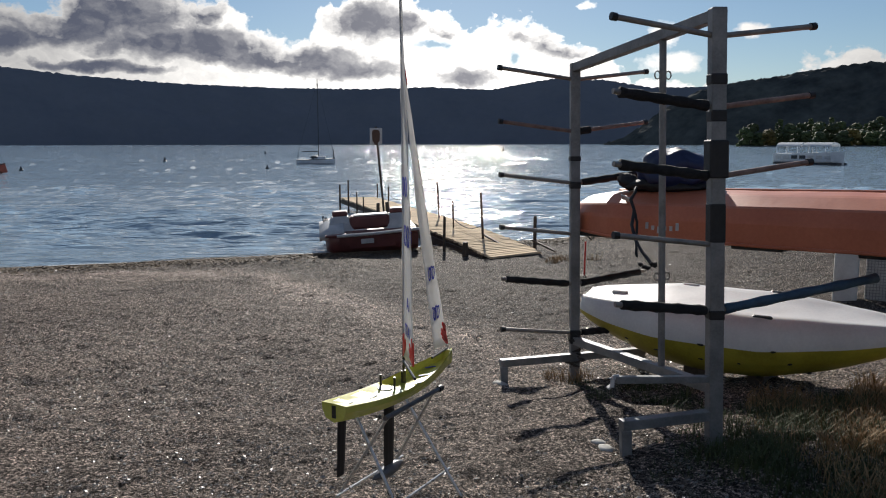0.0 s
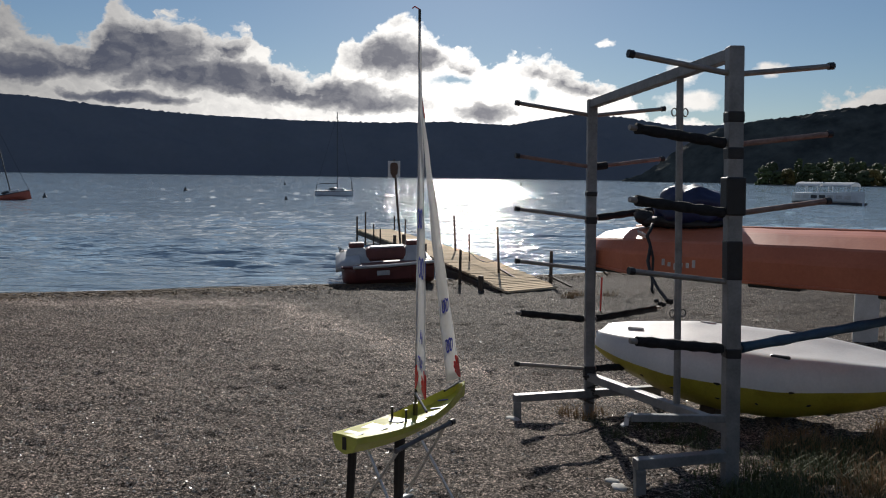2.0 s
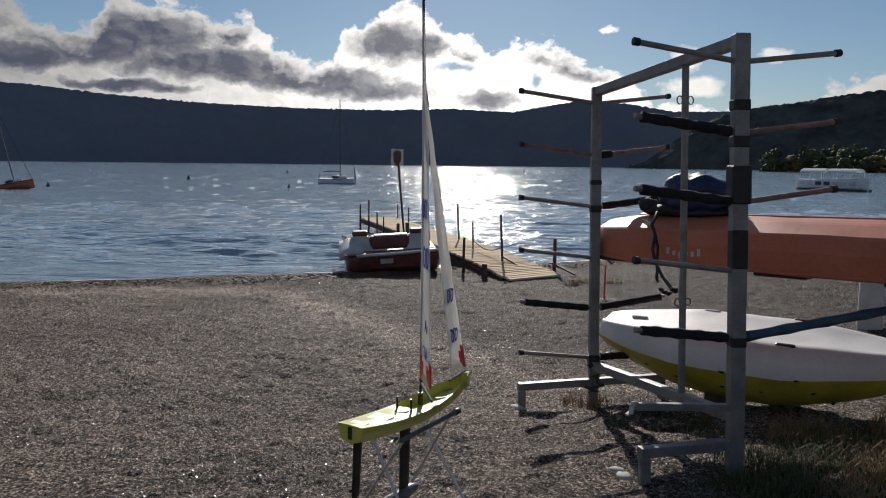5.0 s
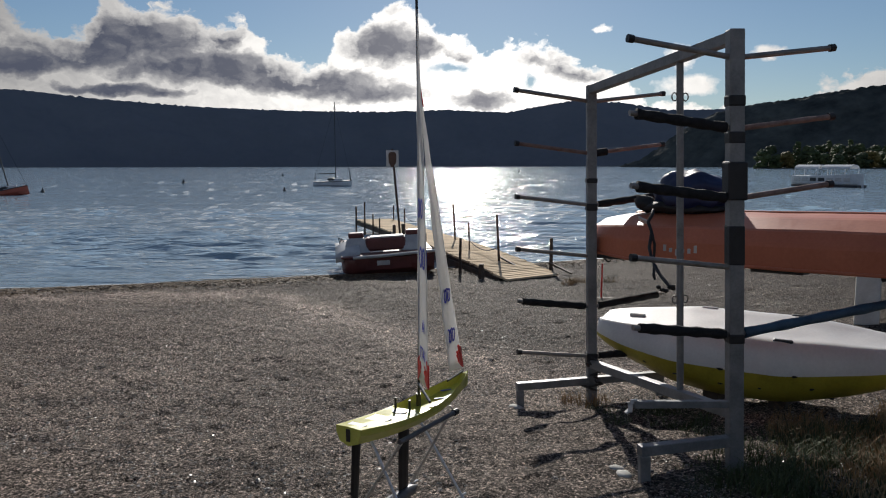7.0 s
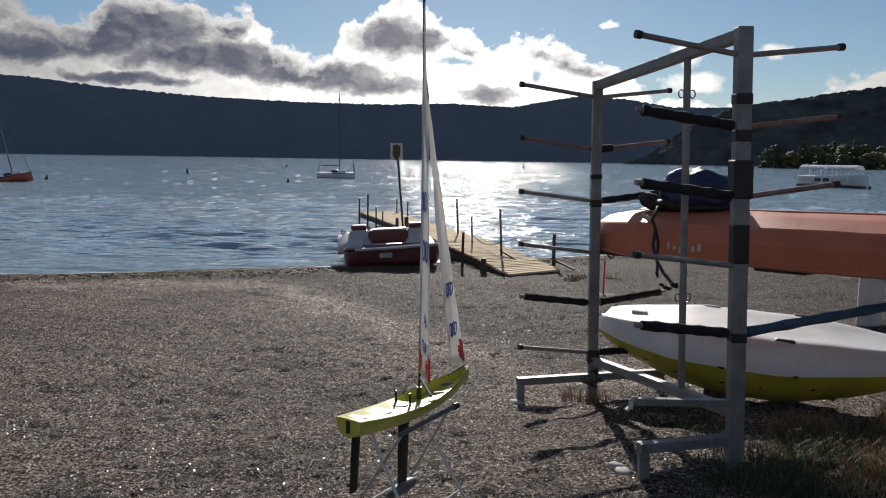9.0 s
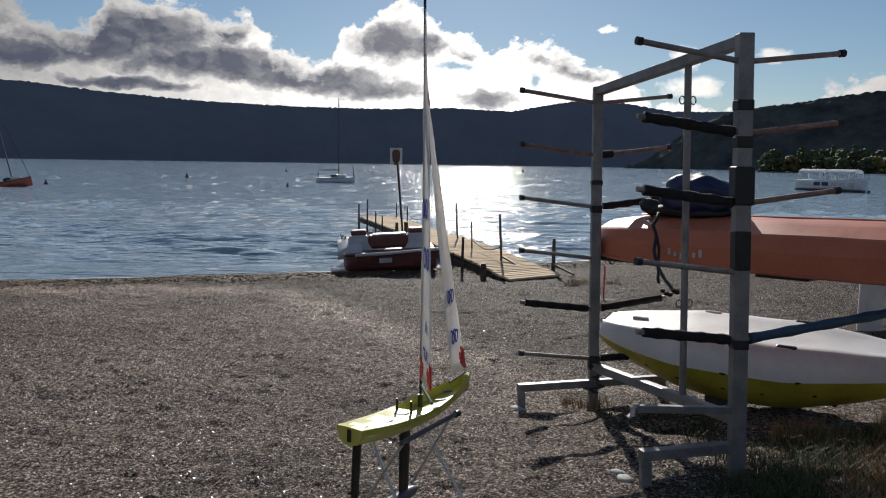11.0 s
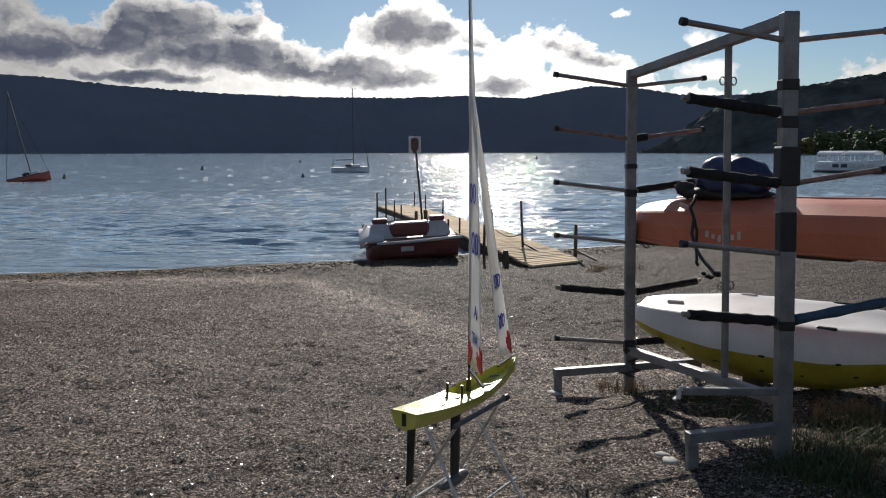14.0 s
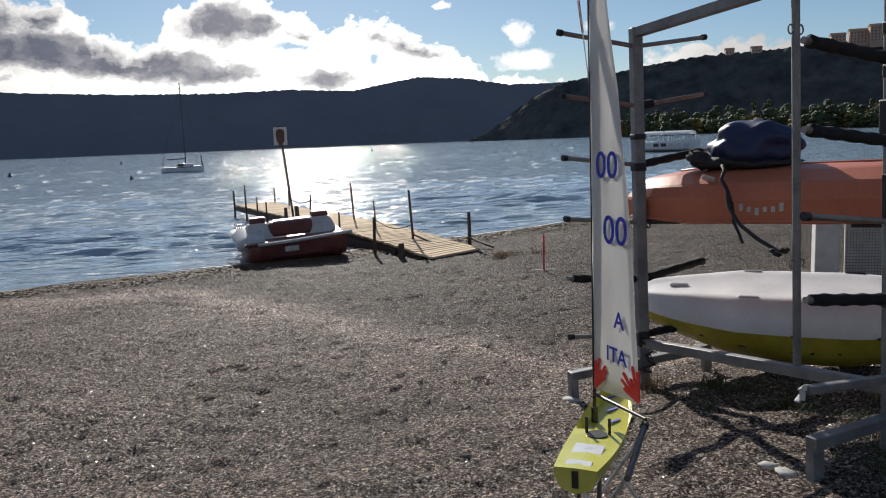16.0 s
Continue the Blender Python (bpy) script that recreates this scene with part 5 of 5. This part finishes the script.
# ---- clutter on the beach ----
def low_wall():
    w = thing("low_wall", (4.75, 7.9, ground_z(4.75, 7.9)), "low whitewashed wall with a post at its end", "wall")
    g = ground_z(4.75, 7.9) - 0.05
    part("post", boxed(pose(4.60, 8.15, g + 0.40, 0, 0, -28), (0.24, 0.24, 0.85), 0.012), CONCRETE, w, "pale end post")
    p, q = Vector((4.78, 8.08, g + 0.38)), Vector((8.5, 6.0, g + 0.42))
    part("panel", beam(p, q, 0.05, 0.76, 0.006), CONCRETE, w, "pale panel behind fine mesh")
    d = (q - p).normalized()
    n = Vector((d.y, -d.x, 0))
    for i in range(46):
        c = p + d * (0.02 + 0.03 * i) + n * 0.032
        part("mesh_wire", tube([c - Vector((0, 0, 0.36)), c + Vector((0, 0, 0.36))], 0.0025, 4), GALV, w)
    for i in range(22):
        z = -0.34 + 0.032 * i
        part("mesh_wire", tube([p + n * 0.036 + Vector((0, 0, z)), p + d * 1.5 + n * 0.036 + Vector((0, 0, z))], 0.0025, 4), GALV, w)


low_wall()

g = ground_z(2.25, 10.7)
stake = thing("marker_stake", (2.25, 10.7, g), "thin red plastic stake stuck in the sand", "stake")
part("rod", tube([(2.25, 10.7, g - 0.1), (2.26, 10.7, g + 0.5)], 0.012, 8), RED, stake)
part("foot_plate", boxed(pose(2.25, 10.7, g + 0.008), (0.34, 0.07, 0.02), 0.004), DARKWOOD, stake, "dark flat foot")


def stones():
    rnd = random.Random(12)
    for x, y, r in ((0.88, 3.56, 0.040), (0.87, 3.66, 0.032), (0.50, 5.02, 0.045), (0.05, 2.75, 0.03), (3.1, 9.6, 0.04)):
        s = blob(Matrix.Translation((x, y, ground_z(x, y) + r * 0.15)) @ pose(0, 0, 0, 0, 0, rnd.uniform(0, 180)), (r * 1.3, r, r * 0.42), 2, 0.4, 1.7, x)
        solid("stone", s, STONE, "pale flat stone lying on the sand", "stone", group="stones on the beach", smooth=True)


stones()


def pebbles():
    rnd = np.random.default_rng(7)
    verts, faces, nv = [], [], 0
    cube = np.array([(0, 0, 1), (1, 0, 0), (0.3, 0.95, 0), (-0.8, 0.6, 0), (-0.8, -0.6, 0), (0.3, -0.95, 0), (0, 0, -0.7)])
    tri = [(0, 1, 2), (0, 2, 3), (0, 3, 4), (0, 4, 5), (0, 5, 1), (6, 2, 1), (6, 3, 2), (6, 4, 3), (6, 5, 4), (6, 1, 5)]
    n = 90000
    y = 1.9 + 11.5 * rnd.random(n) ** 1.7
    x = (rnd.random(n) - 0.5) * (1.5 * y + 2.0)
    r = 0.0028 + 0.0085 * rnd.random(n) ** 6
    z = smooth_ground(x, y)
    a = rnd.random(n) * 6.28
    for i in range(n):
        c, s = math.cos(a[i]), math.sin(a[i])
        p = cube * r[i] * (1 + 0.35 * rnd.standard_normal((7, 1))) * (1.2, 0.9, 0.55)
        verts.append(np.stack([x[i] + c * p[:, 0] - s * p[:, 1], y[i] + s * p[:, 0] + c * p[:, 1], z[i] + 0.004 + p[:, 2]], -1))
        faces += [(t[0] + nv, t[1] + nv, t[2] + nv) for t in tri]
        nv += 7
    me = bpy.data.meshes.new("pebbles")
    me.from_pydata(np.concatenate(verts).tolist(), [], faces)
    me.materials.append(PEBBLE)
    tagged(new("pebbles", me), "small grey pebbles and grit scattered over the sand", "pebbles", kind="stuff")


pebbles()


def blades(name, label, mat, spots, seed, wide=0.0024):
    """Grass: thin bent blades round spots (x, y, spread, count, height)."""
    rnd = random.Random(seed)
    v, f = [], []
    for x0, y0, spread, count, tall in spots:
        for _ in range(count):
            a, q = rnd.uniform(0, 6.28), math.sqrt(rnd.random()) * spread
            x, y = x0 + q * math.cos(a), y0 + q * math.sin(a)
            h = tall * rnd.uniform(0.4, 1.1)
            d = rnd.uniform(0, 6.28)
            bx, by = math.cos(d), math.sin(d)
            lean = rnd.uniform(0.1, 0.9) * h
            w = wide * rnd.uniform(0.6, 1.3)
            g = ground_z(x, y) - 0.01
            n = len(v)
            for q2, ww in ((0, 1), (0.45, 0.85), (0.8, 0.5)):
                cx, cy, cz = x + bx * lean * q2 * q2, y + by * lean * q2 * q2, g + h * q2 * (1 - 0.25 * q2)
                v += [(cx - by * w * ww, cy + bx * w * ww, cz), (cx + by * w * ww, cy - bx * w * ww, cz)]
            v.append((x + bx * lean, y + by * lean, g + h * 0.72))
            f += [(n, n + 1, n + 3, n + 2), (n + 2, n + 3, n + 5, n + 4), (n + 4, n + 5, n + 6)]
    me = bpy.data.meshes.new(name)
    me.from_pydata(v, [], f)
    me.materials.append(mat)
    tagged(new(name, me), label, "grass", kind="stuff")


rg = random.Random(31)
dry = [(rg.uniform(1.75, 3.6), rg.uniform(2.6, 4.5), 0.18, 170, rg.uniform(0.07, 0.17)) for _ in range(75)]
green = [(rg.uniform(1.35, 3.3), rg.uniform(2.3, 4.2), 0.15, 150, rg.uniform(0.05, 0.13)) for _ in range(75)]
green += [(rg.uniform(0.55, 1.6), rg.uniform(2.5, 3.5), 0.06, 35, rg.uniform(0.02, 0.05)) for _ in range(26)]
# extra low weeds, added to deepen the dark of the kayaks' shadow
green += [(rg.uniform(1.05, 2.2), rg.uniform(2.1, 3.6), 0.12, 110, rg.uniform(0.03, 0.07)) for _ in range(40)]
green += [(rg.uniform(1.5, 3.4), rg.uniform(2.5, 4.3), 0.16, 190, rg.uniform(0.06, 0.15)) for _ in range(45)]
green += [(rg.uniform(1.0, 1.6), rg.uniform(4.2, 4.9), 0.08, 60, rg.uniform(0.05, 0.12)) for _ in range(16)]
green += [(4.2 + rg.uniform(0, 2.2), 7.55 - rg.uniform(0, 0.9), 0.2, 120, rg.uniform(0.12, 0.28)) for _ in range(14)]
dry += [(2.35 + rg.uniform(-0.5, 0.5), 12.5 + rg.uniform(-0.2, 0.3), 0.12, 50, rg.uniform(0.08, 0.18)) for _ in range(10)]
dry += [(1.0 + rg.uniform(-0.12, 0.12), 5.12 + rg.uniform(-0.1, 0.1), 0.08, 40, 0.10) for _ in range(5)]
blades("dry_grass", "tangled dry brown grass under the kayaks", DRYGRASS, dry, 2)
blades("green_grass", "short green grass and weeds in the sand", GREENGRASS, green, 3)


def wrack():
    """Dry leaves and bits washed up along the water's edge."""
    rnd = np.random.default_rng(17)
    v, f = [], []
    n = 17000
    x = rnd.uniform(-11, 6, n)
    y = shore(x) - 0.22 - np.abs(rnd.standard_normal(n)) * 0.55
    z = smooth_ground(x, y)
    for i in range(n):
        a, r = rnd.random() * 6.28, 0.016 + 0.030 * rnd.random()
        t = (rnd.random(4) - 0.3) * 0.022
        k = len(v)
        for j, (p, q) in enumerate(((1, 0), (0, 0.6), (-1, 0), (0, -0.6))):
            v.append((x[i] + r * (p * math.cos(a) - q * math.sin(a)), y[i] + r * (p * math.sin(a) + q * math.cos(a)), z[i] + 0.014 + t[j]))
        f.append((k, k + 1, k + 2, k + 3))
    me = bpy.data.meshes.new("wrack")
    me.from_pydata(v, [], f)
    me.materials.append(WRACK)
    tagged(new("wrack", me), "dry brown leaves washed up along the waterline", "leaf litter", kind="stuff")


wrack()


def foam():
    """The thin white line where ripples run out on the sand."""
    x = np.arange(-14, 7, 0.06)
    w = 0.5 + 0.5 * np.sin(2.1 * x + 2.0 * np.sin(0.9 * x))
    mid = shore(x) - 0.28 + 0.10 * np.sin(1.3 * x) + 0.05 * np.sin(4.1 * x + 1.0)
    half = 0.012 + 0.045 * w * (0.5 + 0.5 * np.sin(7.7 * x) ** 2)
    v = [(a, b + sgn * h, LAKE + 0.035 + 0.012 * (sgn < 0)) for a, b, h in zip(x, mid, half) for sgn in (-1, 0, 1)]
    v = [(a, b, c + (0.012 if i % 3 == 1 else 0.0)) for i, (a, b, c) in enumerate(v)]
    f = [(3 * i + k, 3 * i + 3 + k, 3 * i + 4 + k, 3 * i + 1 + k) for i in range(len(x) - 1) for k in (0, 1)]
    me = bpy.data.meshes.new("foam")
    me.from_pydata(v, [], f)
    me.materials.append(FOAMLINE)
    tagged(new("foam", me), "thin white foam line along the water's edge", "foam", kind="stuff")


foam()
